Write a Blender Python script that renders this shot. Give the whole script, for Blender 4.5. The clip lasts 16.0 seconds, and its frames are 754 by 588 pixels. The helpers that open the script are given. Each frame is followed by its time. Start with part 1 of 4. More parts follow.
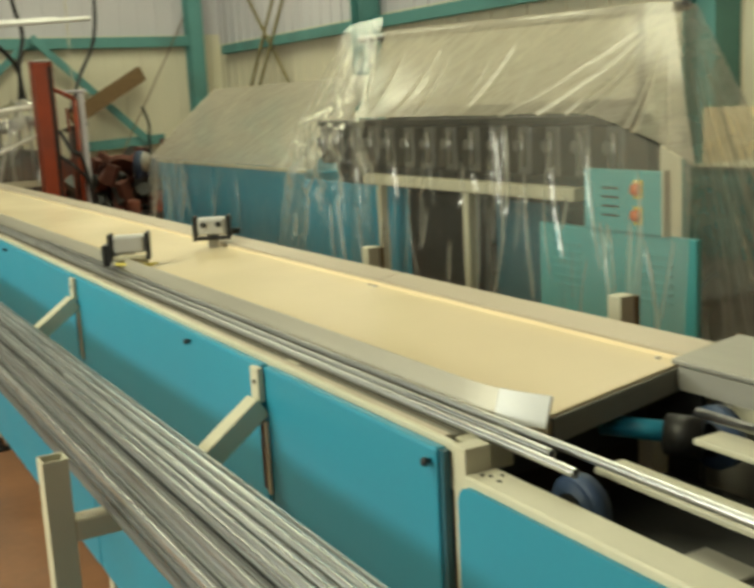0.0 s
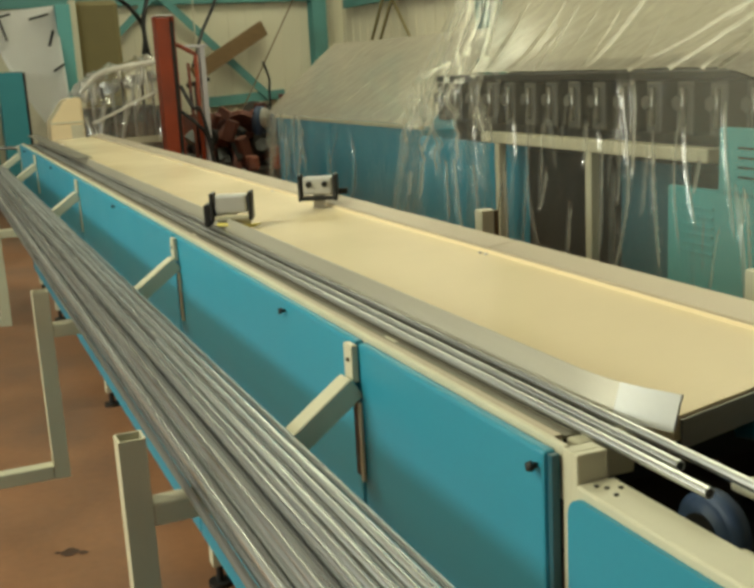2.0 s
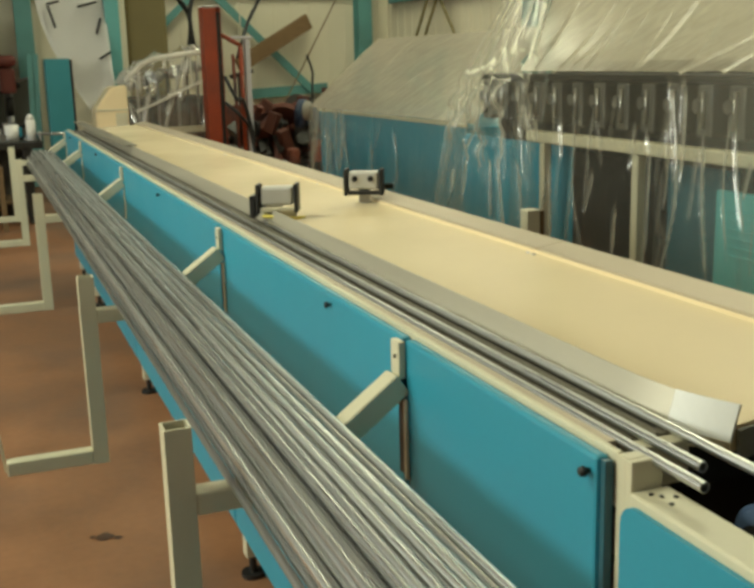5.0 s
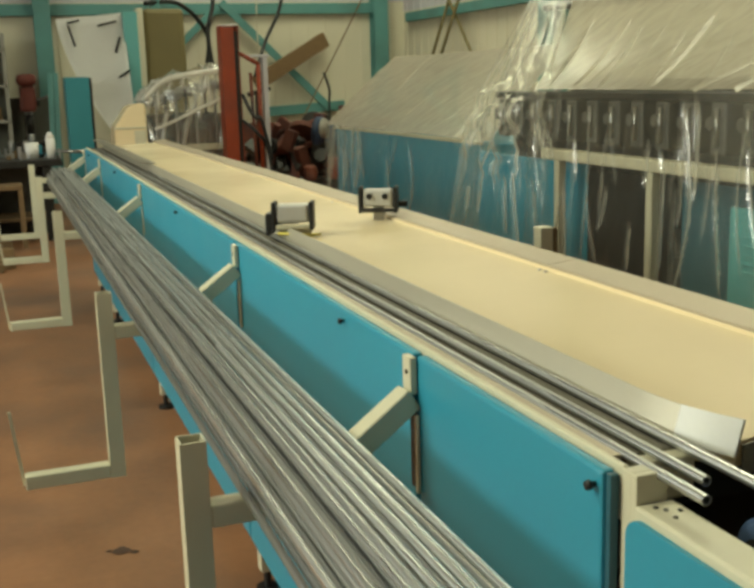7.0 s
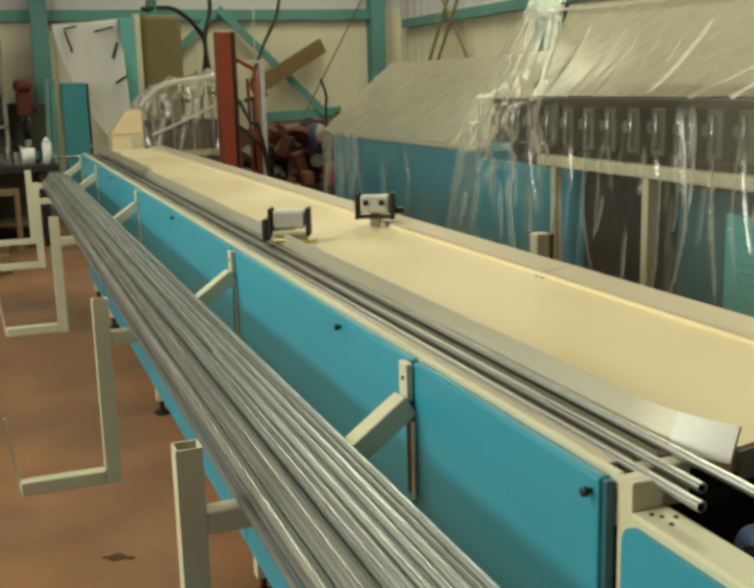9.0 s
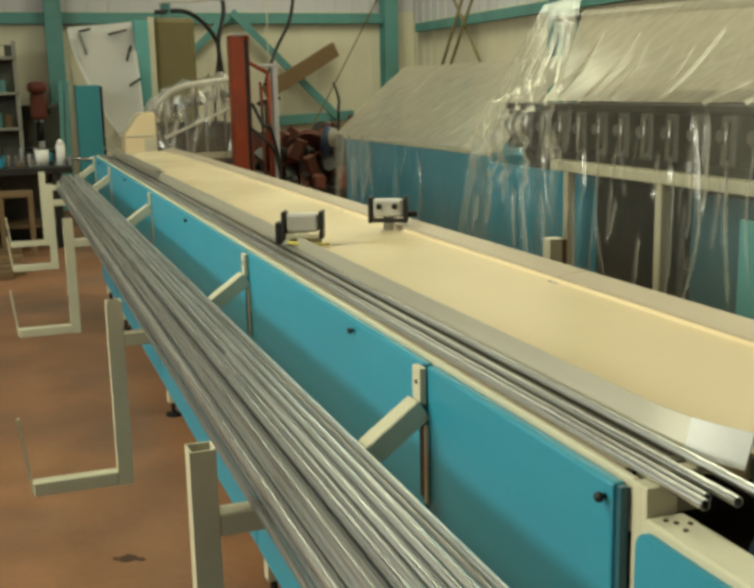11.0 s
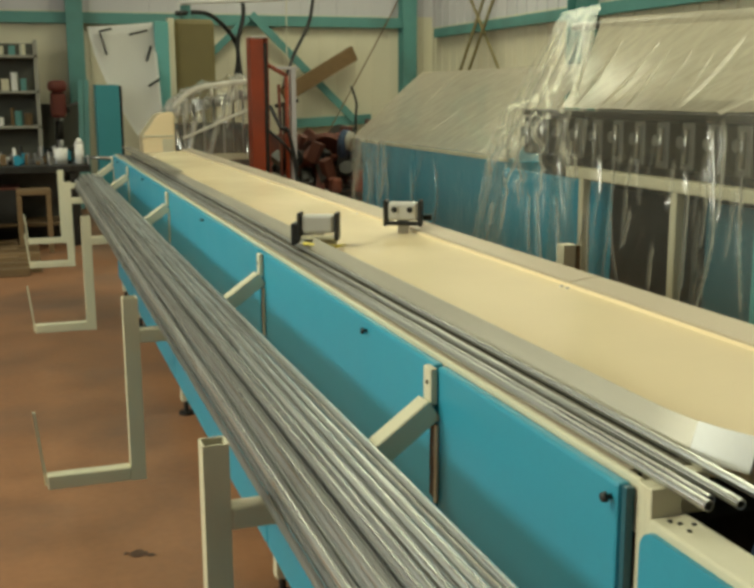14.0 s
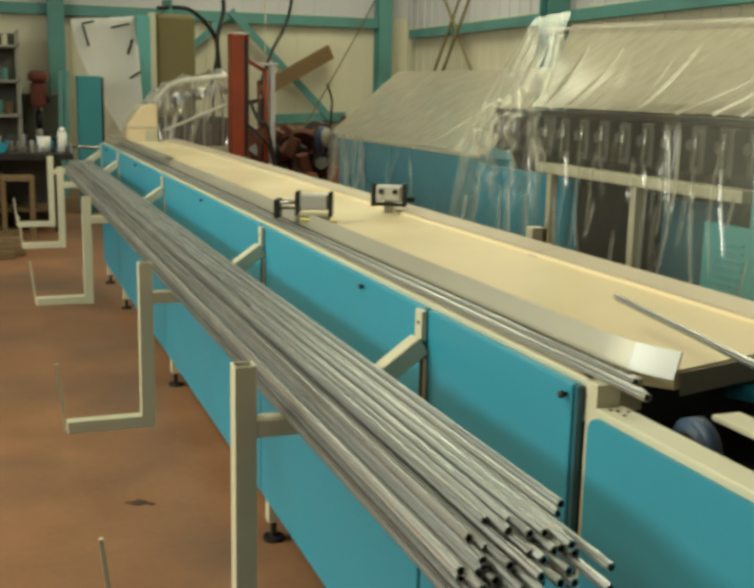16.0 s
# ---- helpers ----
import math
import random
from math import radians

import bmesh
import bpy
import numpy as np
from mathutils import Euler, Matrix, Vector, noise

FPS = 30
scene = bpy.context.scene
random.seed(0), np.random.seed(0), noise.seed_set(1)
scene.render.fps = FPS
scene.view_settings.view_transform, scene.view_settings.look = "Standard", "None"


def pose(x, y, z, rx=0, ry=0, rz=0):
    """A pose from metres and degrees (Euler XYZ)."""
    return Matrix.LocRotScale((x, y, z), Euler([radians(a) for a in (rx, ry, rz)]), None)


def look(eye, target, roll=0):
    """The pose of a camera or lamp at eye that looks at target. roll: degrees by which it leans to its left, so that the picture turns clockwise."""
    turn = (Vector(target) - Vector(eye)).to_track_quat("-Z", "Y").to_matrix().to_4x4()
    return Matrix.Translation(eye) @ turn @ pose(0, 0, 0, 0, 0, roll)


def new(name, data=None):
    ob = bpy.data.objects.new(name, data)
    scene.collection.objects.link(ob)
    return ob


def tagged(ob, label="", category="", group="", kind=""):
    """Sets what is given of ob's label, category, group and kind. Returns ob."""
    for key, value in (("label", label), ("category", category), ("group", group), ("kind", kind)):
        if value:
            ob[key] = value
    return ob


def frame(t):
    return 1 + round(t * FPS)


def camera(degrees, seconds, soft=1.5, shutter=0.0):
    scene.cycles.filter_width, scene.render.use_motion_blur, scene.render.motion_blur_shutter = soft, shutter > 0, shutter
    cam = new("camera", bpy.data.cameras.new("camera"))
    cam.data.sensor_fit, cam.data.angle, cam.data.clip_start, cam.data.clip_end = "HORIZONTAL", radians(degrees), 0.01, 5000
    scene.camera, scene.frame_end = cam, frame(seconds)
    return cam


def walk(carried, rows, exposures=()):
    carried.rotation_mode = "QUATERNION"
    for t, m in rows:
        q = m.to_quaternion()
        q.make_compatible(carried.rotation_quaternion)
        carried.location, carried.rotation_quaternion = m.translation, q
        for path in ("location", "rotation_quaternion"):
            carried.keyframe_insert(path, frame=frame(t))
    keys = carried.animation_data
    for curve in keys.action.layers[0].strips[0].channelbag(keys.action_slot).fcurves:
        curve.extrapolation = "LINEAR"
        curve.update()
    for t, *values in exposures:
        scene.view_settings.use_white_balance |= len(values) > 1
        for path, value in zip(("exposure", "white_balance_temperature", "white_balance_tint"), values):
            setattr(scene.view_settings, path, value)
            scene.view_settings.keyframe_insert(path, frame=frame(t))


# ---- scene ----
cam = camera(40.0, 16.0, soft=3.6, shutter=0.6)
PATH = [
    (0, (-0.61, -0.984, 1.348), (0.36, 0.726, 0.98), -3.0),
    (0.5, (-0.561, -0.923, 1.344), (0.281, 0.853, 0.977), -3.0),
    (1, (-0.536, -0.892, 1.344), (0.259, 0.898, 0.94), -2.8),
    (1.5, (-0.523, -0.872, 1.34), (0.236, 0.931, 0.921), -3.1),
    (2, (-0.521, -0.861, 1.34), (0.235, 0.939, 0.903), -3.1),
    (2.5, (-0.523, -0.851, 1.338), (0.252, 0.938, 0.892), -2.5),
    (3, (-0.522, -0.847, 1.338), (0.259, 0.939, 0.887), -2.2),
    (3.5, (-0.527, -0.84, 1.338), (0.242, 0.951, 0.889), -1.8),
    (4, (-0.533, -0.837, 1.337), (0.198, 0.969, 0.885), -1.6),
    (6.5, (-0.538, -0.862, 1.343), (0.139, 0.973, 0.926), -1.7),
    (7, (-0.539, -0.868, 1.344), (0.128, 0.973, 0.934), -1.7),
    (7.5, (-0.541, -0.871, 1.345), (0.127, 0.97, 0.939), -1.6),
    (8, (-0.54, -0.872, 1.345), (0.129, 0.969, 0.943), -1.6),
    (8.5, (-0.539, -0.87, 1.345), (0.133, 0.97, 0.941), -1.7),
    (9, (-0.539, -0.869, 1.345), (0.135, 0.971, 0.946), -1.6),
    (9.5, (-0.54, -0.868, 1.345), (0.126, 0.974, 0.944), -1.5),
    (12, (-0.546, -0.875, 1.347), (0.104, 0.977, 0.961), -1.2),
    (12.5, (-0.547, -0.88, 1.348), (0.094, 0.975, 0.961), -1.2),
    (13, (-0.551, -0.882, 1.348), (0.086, 0.974, 0.962), -0.9),
    (13.5, (-0.552, -0.887, 1.349), (0.082, 0.972, 0.971), -0.8),
    (14, (-0.551, -0.89, 1.344), (0.08, 0.969, 0.961), -0.3),
    (14.5, (-0.593, -0.951, 1.343), (0.06, 0.9, 0.961), -0.0),
    (15, (-0.647, -1.061, 1.332), (0.029, 0.784, 0.963), -0.1),
    (15.5, (-0.684, -1.149, 1.329), (0.042, 0.679, 0.962), 0.7),
    (16, (-0.709, -1.171, 1.324), (-0.018, 0.666, 0.942), 1.2),
]
walk(cam, [(t, look(eye, target, roll)) for t, eye, target, roll in PATH], ((0, 0.13), (0.9, 0.04), (1.8, 0.0), (14.8, 0.0), (16, 0.06)))

# ---- world and light: daylight through unseen, assumed roof lights and high windows ----
world = bpy.data.worlds.new("world")
scene.world = world
world.use_nodes = True
wn = world.node_tree
sky = wn.nodes.new("ShaderNodeTexSky")
sky.sky_type, sky.sun_disc = "NISHITA", False
sky.sun_elevation, sky.sun_rotation = radians(42), radians(250)
wn.links.new(sky.outputs[0], wn.nodes["Background"].inputs[0])
wn.nodes["Background"].inputs[1].default_value = 0.05


def area_lamp(name, eye, target, sx, sy, watts, colour):
    data = bpy.data.lights.new(name, "AREA")
    data.shape, data.size, data.size_y, data.energy, data.color = "RECTANGLE", sx, sy, watts, colour
    ob = new(name, data)
    ob.matrix_world = look(eye, target)
    return ob


WARM, SIDE = (0.96, 0.96, 0.64), (0.95, 0.99, 0.84)
# unseen, assumed: two rows of roof-light openings and the long wall's window band
for yy, w in ((-3.0, 1.5), (1.5, 262), (7.0, 5), (11.0, 12)):
    area_lamp("unseen_roof_lamp", (-3.7, yy, 5.05), (-3.7, yy + 0.01, 0), 3.3, 2.4, w, WARM)
for yy, w in ((4.0, 150), (10.0, 125)):
    area_lamp("unseen_roof_lamp", (3.0, yy, 5.05), (3.0, yy + 0.01, 0), 2.4, 2.4, w, WARM)
for yy, w in ((-1.5, 34), (3.0, 180), (7.5, 11)):
    area_lamp("window_lamp", (-5.93, yy, 2.6), (0, yy, 1.0), 3.2, 1.4, w, SIDE)

# ---- materials ----


def mat(name, colour, rough=0.5, metal=0.0, vary=0.12, scale=6.0, bump=0.05, fine=120.0, stretch=(1, 1, 1), dirt=None, dirt_amount=0.0, piece=0.0):
    m = bpy.data.materials.new(name)
    m.use_nodes = True
    t = m.node_tree
    n, l = t.nodes, t.links
    b = n["Principled BSDF"]
    tc = n.new("ShaderNodeTexCoord")
    mp = n.new("ShaderNodeMapping")
    mp.inputs["Scale"].default_value = stretch
    l.new(tc.outputs["Object"], mp.inputs[0])
    big = n.new("ShaderNodeTexNoise")
    big.inputs["Scale"].default_value, big.inputs["Detail"].default_value = scale, 6
    l.new(mp.outputs[0], big.inputs["Vector"])
    small = n.new("ShaderNodeTexNoise")
    small.inputs["Scale"].default_value, small.inputs["Detail"].default_value = fine, 3
    l.new(mp.outputs[0], small.inputs["Vector"])
    mix = n.new("ShaderNodeMix")
    mix.data_type = "RGBA"
    dark = tuple(c * (1 - vary * 1.5) for c in colour)
    light = tuple(min(1, c * (1 + vary)) for c in colour)
    mix.inputs[6].default_value, mix.inputs[7].default_value = (*dark, 1), (*light, 1)
    add = n.new("ShaderNodeMath")
    add.operation = "MULTIPLY_ADD"
    add.inputs[1].default_value = 0.3
    l.new(small.outputs[0], add.inputs[0])
    sc = n.new("ShaderNodeMath")
    sc.operation = "MULTIPLY"
    sc.inputs[1].default_value = 0.7
    l.new(big.outputs[0], sc.inputs[0])
    l.new(sc.outputs[0], add.inputs[2])
    l.new(add.outputs[0], mix.inputs[0])
    out = mix.outputs[2]
    if dirt:
        dn = n.new("ShaderNodeTexNoise")
        dn.inputs["Scale"].default_value, dn.inputs["Detail"].default_value = scale * 0.35, 8
        l.new(tc.outputs["Object"], dn.inputs["Vector"])
        rp = n.new("ShaderNodeMapRange")
        rp.inputs[1].default_value, rp.inputs[2].default_value = 0.48, 0.72
        rp.inputs[3].default_value, rp.inputs[4].default_value = 0.0, dirt_amount
        l.new(dn.outputs[0], rp.inputs[0])
        mx = n.new("ShaderNodeMix")
        mx.data_type = "RGBA"
        l.new(rp.outputs[0], mx.inputs[0])
        l.new(out, mx.inputs[6])
        mx.inputs[7].default_value = (*dirt, 1)
        out = mx.outputs[2]
    if piece:
        oi = n.new("ShaderNodeObjectInfo")
        hs = n.new("ShaderNodeHueSaturation")
        rr = n.new("ShaderNodeMapRange")
        rr.inputs[3].default_value, rr.inputs[4].default_value = 1 - piece, 1 + piece
        l.new(oi.outputs["Random"], rr.inputs[0])
        l.new(rr.outputs[0], hs.inputs["Value"])
        l.new(out, hs.inputs["Color"])
        out = hs.outputs[0]
    l.new(out, b.inputs["Base Color"])
    rg = n.new("ShaderNodeMapRange")
    rg.inputs[3].default_value, rg.inputs[4].default_value = max(0.03, rough - 0.1), min(1, rough + 0.12)
    l.new(big.outputs[0], rg.inputs[0])
    l.new(rg.outputs[0], b.inputs["Roughness"])
    b.inputs["Metallic"].default_value = metal
    if bump:
        bp = n.new("ShaderNodeBump")
        bp.inputs["Strength"].default_value, bp.inputs["Distance"].default_value = bump, 0.01
        l.new(add.outputs[0], bp.inputs["Height"])
        l.new(bp.outputs[0], b.inputs["Normal"])
    return m


TEAL = mat("teal paint", (0.024, 0.262, 0.395), 0.40, vary=0.07, scale=3, bump=0.02, piece=0.04)
# the teal again, with shade mixed into its colour
TEAL_SHADED = mat("teal paint with shade", (0.02, 0.10, 0.14), 0.4, vary=0.12, scale=4, bump=0.02)
TEAL_STEEL = mat("teal steelwork paint", (0.10, 0.275, 0.265), 0.5, vary=0.15, scale=5, dirt=(0.06, 0.12, 0.11), dirt_amount=0.5)
CREAM = mat("cream enamel", (0.60, 0.57, 0.43), 0.42, vary=0.06, scale=8, bump=0.03, dirt=(0.42, 0.36, 0.24), dirt_amount=0.25)
TABLE = mat("cream table laminate", (0.82, 0.68, 0.44), 0.22, vary=0.03, scale=2.3, fine=40, bump=0)
ALU = mat("mill aluminium", (0.60, 0.61, 0.605), 0.28, 0.9, vary=0.16, scale=9, stretch=(12, 0.15, 12), bump=0.04, piece=0.33)
ALU_DULL = mat("dull aluminium sheet", (0.36, 0.345, 0.30), 0.55, 0.45, vary=0.16, scale=7, stretch=(6, 0.5, 6), bump=0.05)
ALU_RAIL = mat("brushed aluminium rail", (0.47, 0.44, 0.36), 0.45, 0.6, vary=0.1, scale=5, stretch=(6, 0.4, 6), bump=0.04)
LEDGE = mat("tan anodised ledge", (0.46, 0.39, 0.29), 0.42, 0.3, vary=0.12, scale=5, stretch=(6, 0.4, 6), bump=0.04)
BRIGHT = mat("bright aluminium strip", (0.62, 0.62, 0.60), 0.5, 0.4, vary=0.08, scale=20)
END_SHADE = mat("grey shaded edge", (0.23, 0.225, 0.19), 0.55, 0.2, vary=0.15, scale=12)
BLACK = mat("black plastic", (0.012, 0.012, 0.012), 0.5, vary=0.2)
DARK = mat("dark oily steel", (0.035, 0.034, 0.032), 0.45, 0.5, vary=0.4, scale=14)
IRON = mat("dark cast iron", (0.085, 0.082, 0.073), 0.45, vary=0.4, scale=14)
STEEL = mat("machined steel", (0.42, 0.42, 0.42), 0.32, 1.0, vary=0.2, scale=20)
WHEEL = mat("blue rubber wheel", (0.035, 0.065, 0.13), 0.5, vary=0.2, scale=20)
TEAL_PALE = mat("pale teal paint", (0.13, 0.40, 0.40), 0.45, vary=0.08, scale=5)
TURQUOISE = mat("turquoise paint", (0.085, 0.40, 0.43), 0.4, vary=0.07, scale=4, bump=0.02)
LOCKER = mat("dull teal paint", (0.04, 0.26, 0.31), 0.5, vary=0.12, scale=4)
SHELF = mat("grey shelf paint", (0.30, 0.29, 0.25), 0.5, vary=0.1, scale=5)
DRILL_RED = mat("dull red enamel", (0.15, 0.032, 0.022), 0.5, vary=0.25, scale=8)
RED = mat("red oxide paint", (0.30, 0.045, 0.012), 0.55, vary=0.25, scale=7, dirt=(0.10, 0.03, 0.02), dirt_amount=0.5)
RUST = mat("rusty machine parts", (0.16, 0.05, 0.03), 0.7, 0.2, vary=0.5, scale=9, dirt=(0.03, 0.03, 0.04), dirt_amount=0.9, piece=0.5)
WOOD = mat("rough sawn timber", (0.18, 0.112, 0.052), 0.75, vary=0.3, scale=9, stretch=(1, 1, 6), bump=0.3, piece=0.2)
TROUGH = mat("weathered grey-brown sheet", (0.21, 0.195, 0.155), 0.55, 0.3, vary=0.2, scale=6, stretch=(6, 0.5, 6), bump=0.04)
BROWN = mat("dark brown board", (0.07, 0.04, 0.022), 0.6, vary=0.25, scale=6)
WHITE = mat("white painted sheet", (0.82, 0.81, 0.79), 0.45, vary=0.05, scale=4)
OLIVE = mat("olive brown board", (0.16, 0.13, 0.05), 0.6, vary=0.15, scale=4)
WALL = mat("cream cladding sheet", (0.66, 0.62, 0.48), 0.55, vary=0.06, scale=1.2, dirt=(0.45, 0.42, 0.32), dirt_amount=0.4)
WALL_UP = mat("grey cladding sheet", (0.56, 0.54, 0.57), 0.55, vary=0.08, scale=1.5)
ROOF = mat("roof sheet", (0.40, 0.40, 0.38), 0.6, vary=0.1, scale=2)
FLOOR = mat("worn brown concrete", (0.315, 0.150, 0.074), 0.5, vary=0.38, scale=3.2, fine=30, bump=0.06, dirt=(0.13, 0.085, 0.062), dirt_amount=0.8)
# dark grey for sheets that stand in for shade
SHADE_GREY = mat("dark grey for shade", (0.10, 0.10, 0.085), 0.7, vary=0.2, scale=4)
STAIN = mat("oil stain", (0.10, 0.05, 0.03), 0.4, vary=0.3, scale=40)
CABLE = mat("black cable", (0.01, 0.01, 0.01), 0.45, vary=0.2)
ROPE = mat("pale rope", (0.60, 0.55, 0.42), 0.8)
ORANGE = mat("orange button", (0.75, 0.16, 0.03), 0.35)
YELLOW = mat("yellow plate", (0.75, 0.55, 0.06), 0.4)
CLEAR_YELLOW = mat("yellow hose", (0.62, 0.52, 0.10), 0.35)


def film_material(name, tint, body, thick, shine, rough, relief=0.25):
    """Polythene: body is how milky one layer is, thick how much its folds are whitened to stand for glints."""
    m = bpy.data.materials.new(name)
    m.use_nodes = True
    t = m.node_tree
    n, l = t.nodes, t.links
    n.remove(n["Principled BSDF"])
    out = n["Material Output"]
    clear = n.new("ShaderNodeBsdfTransparent")
    clear.inputs[0].default_value = (0.97, 0.97, 0.95, 1)
    milk = n.new("ShaderNodeBsdfDiffuse")
    milk.inputs[0].default_value = (*tint, 1)
    through_light = n.new("ShaderNodeBsdfTranslucent")
    through_light.inputs[0].default_value = (*tint, 1)
    both = n.new("ShaderNodeMixShader")
    both.inputs[0].default_value = 0.4
    l.new(milk.outputs[0], both.inputs[1])
    l.new(through_light.outputs[0], both.inputs[2])
    tc = n.new("ShaderNodeTexCoord")
    mp = n.new("ShaderNodeMapping")
    mp.inputs["Scale"].default_value = (3, 7, 1.6)
    l.new(tc.outputs["Object"], mp.inputs[0])
    nz = n.new("ShaderNodeTexNoise")
    nz.inputs["Scale"].default_value, nz.inputs["Detail"].default_value, nz.inputs["Distortion"].default_value = 2.2, 5, 1.2
    l.new(mp.outputs[0], nz.inputs["Vector"])
    rp = n.new("ShaderNodeMapRange")
    rp.inputs[1].default_value, rp.inputs[2].default_value = 0.3, 0.75
    rp.inputs[3].default_value, rp.inputs[4].default_value = body * 0.8, min(1, body * 1.2)
    l.new(nz.outputs[0], rp.inputs[0])
    # folds are whitened in the colour, standing for glints along them
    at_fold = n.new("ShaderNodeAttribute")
    at_fold.attribute_name = "whiteness"
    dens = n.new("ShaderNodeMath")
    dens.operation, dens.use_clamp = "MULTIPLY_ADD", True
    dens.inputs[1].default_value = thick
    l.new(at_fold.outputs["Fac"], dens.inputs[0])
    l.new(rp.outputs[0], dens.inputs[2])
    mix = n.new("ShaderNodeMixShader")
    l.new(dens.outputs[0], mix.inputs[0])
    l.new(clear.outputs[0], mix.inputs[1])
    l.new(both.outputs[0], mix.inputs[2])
    gl = n.new("ShaderNodeBsdfGlossy")
    gl.inputs[0].default_value, gl.inputs["Roughness"].default_value = (1, 1, 1, 1), rough
    bp = n.new("ShaderNodeBump")
    bp.inputs["Strength"].default_value, bp.inputs["Distance"].default_value = relief, 0.02
    l.new(nz.outputs[0], bp.inputs["Height"])
    l.new(bp.outputs[0], gl.inputs["Normal"])
    graze = n.new("ShaderNodeLayerWeight")
    graze.inputs["Blend"].default_value = 0.5
    l.new(bp.outputs[0], graze.inputs["Normal"])
    steep = n.new("ShaderNodeMath")
    steep.operation = "POWER"
    steep.inputs[1].default_value = 4.0
    l.new(graze.outputs["Facing"], steep.inputs[0])
    mul = n.new("ShaderNodeMath")
    mul.operation, mul.use_clamp = "MULTIPLY_ADD", True
    mul.inputs[1].default_value, mul.inputs[2].default_value = 0.8 * shine, 0.07 * shine
    l.new(steep.outputs[0], mul.inputs[0])
    fin = n.new("ShaderNodeMixShader")
    l.new(mul.outputs[0], fin.inputs[0])
    l.new(mix.outputs[0], fin.inputs[1])
    l.new(gl.outputs[0], fin.inputs[2])
    l.new(fin.outputs[0], out.inputs[0])
    return m


PALE = (0.82, 0.79, 0.68)
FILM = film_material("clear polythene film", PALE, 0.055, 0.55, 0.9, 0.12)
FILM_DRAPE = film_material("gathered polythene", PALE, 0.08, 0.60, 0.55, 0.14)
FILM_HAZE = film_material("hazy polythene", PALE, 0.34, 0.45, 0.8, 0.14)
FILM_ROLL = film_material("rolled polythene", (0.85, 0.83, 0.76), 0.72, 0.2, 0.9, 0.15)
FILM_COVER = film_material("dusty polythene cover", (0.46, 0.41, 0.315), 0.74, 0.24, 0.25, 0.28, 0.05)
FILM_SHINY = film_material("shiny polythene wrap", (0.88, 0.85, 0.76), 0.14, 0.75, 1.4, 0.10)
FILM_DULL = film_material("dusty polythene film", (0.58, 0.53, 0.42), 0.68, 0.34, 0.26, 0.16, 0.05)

# ---- mesh helpers ----


def square_tube(bm, x, y, w, t, z0, z1):
    """Adds an open-topped square tube of wall t."""
    loops = []
    for h, z in ((w, z0), (w, z1), (w - t, z1), (w - t, z0 + 0.01)):
        loops.append([bm.verts.new((x + sx * h, y + sy * h, z)) for sx, sy in ((-1, -1), (1, -1), (1, 1), (-1, 1))])
    for p, q in zip(loops, loops[1:]):
        for j in range(4):
            bm.faces.new((p[j], p[(j + 1) % 4], q[(j + 1) % 4], q[j]))
    bm.faces.new(loops[0][::-1])
    bm.faces.new(loops[-1])
    return bm


def cube(bm, x0, x1, y0, y1, z0, z1, bevel=0.0, m=None):
    """Adds a box, with its edges rounded, to bm."""
    r = bmesh.ops.create_cube(bm, size=1.0)
    vs = r["verts"]
    place = Matrix.Translation(((x0 + x1) / 2, (y0 + y1) / 2, (z0 + z1) / 2)) @ Matrix.Diagonal((abs(x1 - x0), abs(y1 - y0), abs(z1 - z0), 1))
    bmesh.ops.transform(bm, matrix=(m @ place) if m else place, verts=vs)
    if bevel:
        es = list({e for v in vs for e in v.link_edges})
        bmesh.ops.bevel(bm, geom=es, offset=bevel, segments=2, affect="EDGES", profile=0.5)
    return bm


def box(*a, **k):
    return cube(bmesh.new(), *a, **k)


def rod(bm, a, b, r, n=12, r2=None, caps=True):
    """Adds a round bar from a to b to bm."""
    a, b = Vector(a), Vector(b)
    d = b - a
    res = bmesh.ops.create_cone(bm, cap_ends=caps, segments=n, radius1=r, radius2=r if r2 is None else r2, depth=d.length)
    turn = d.to_track_quat("Z", "Y").to_matrix().to_4x4()
    bmesh.ops.transform(bm, matrix=Matrix.Translation((a + b) / 2) @ turn, verts=res["verts"])
    return bm


def beam(bm, a, b, w, h, bevel=0.0):
    """Adds a square bar from a to b: w wide, h high."""
    a, b = Vector(a), Vector(b)
    d = b - a
    turn = d.to_track_quat("Y", "Z").to_matrix().to_4x4()
    return cube(bm, -w / 2, w / 2, -d.length / 2, d.length / 2, -h / 2, h / 2, bevel, Matrix.Translation((a + b) / 2) @ turn)


def link(name, bm, material, smooth=False):
    me = bpy.data.meshes.new(name)
    bm.normal_update()
    bm.to_mesh(me)
    bm.free()
    me.materials.append(material)
    if smooth:
        for p in me.polygons:
            p.use_smooth = True
    return new(name, me)


def part(name, bm, material, parent, label="", smooth=False):
    ob = link(name, bm, material, smooth)
    ob.parent = parent
    if label:
        ob["label"] = label
    return ob


def thing(name, label, category, group="", at=(0, 0, 0), kind=""):
    ob = new(name)
    ob.location = at
    return tagged(ob, label, category, group, kind)


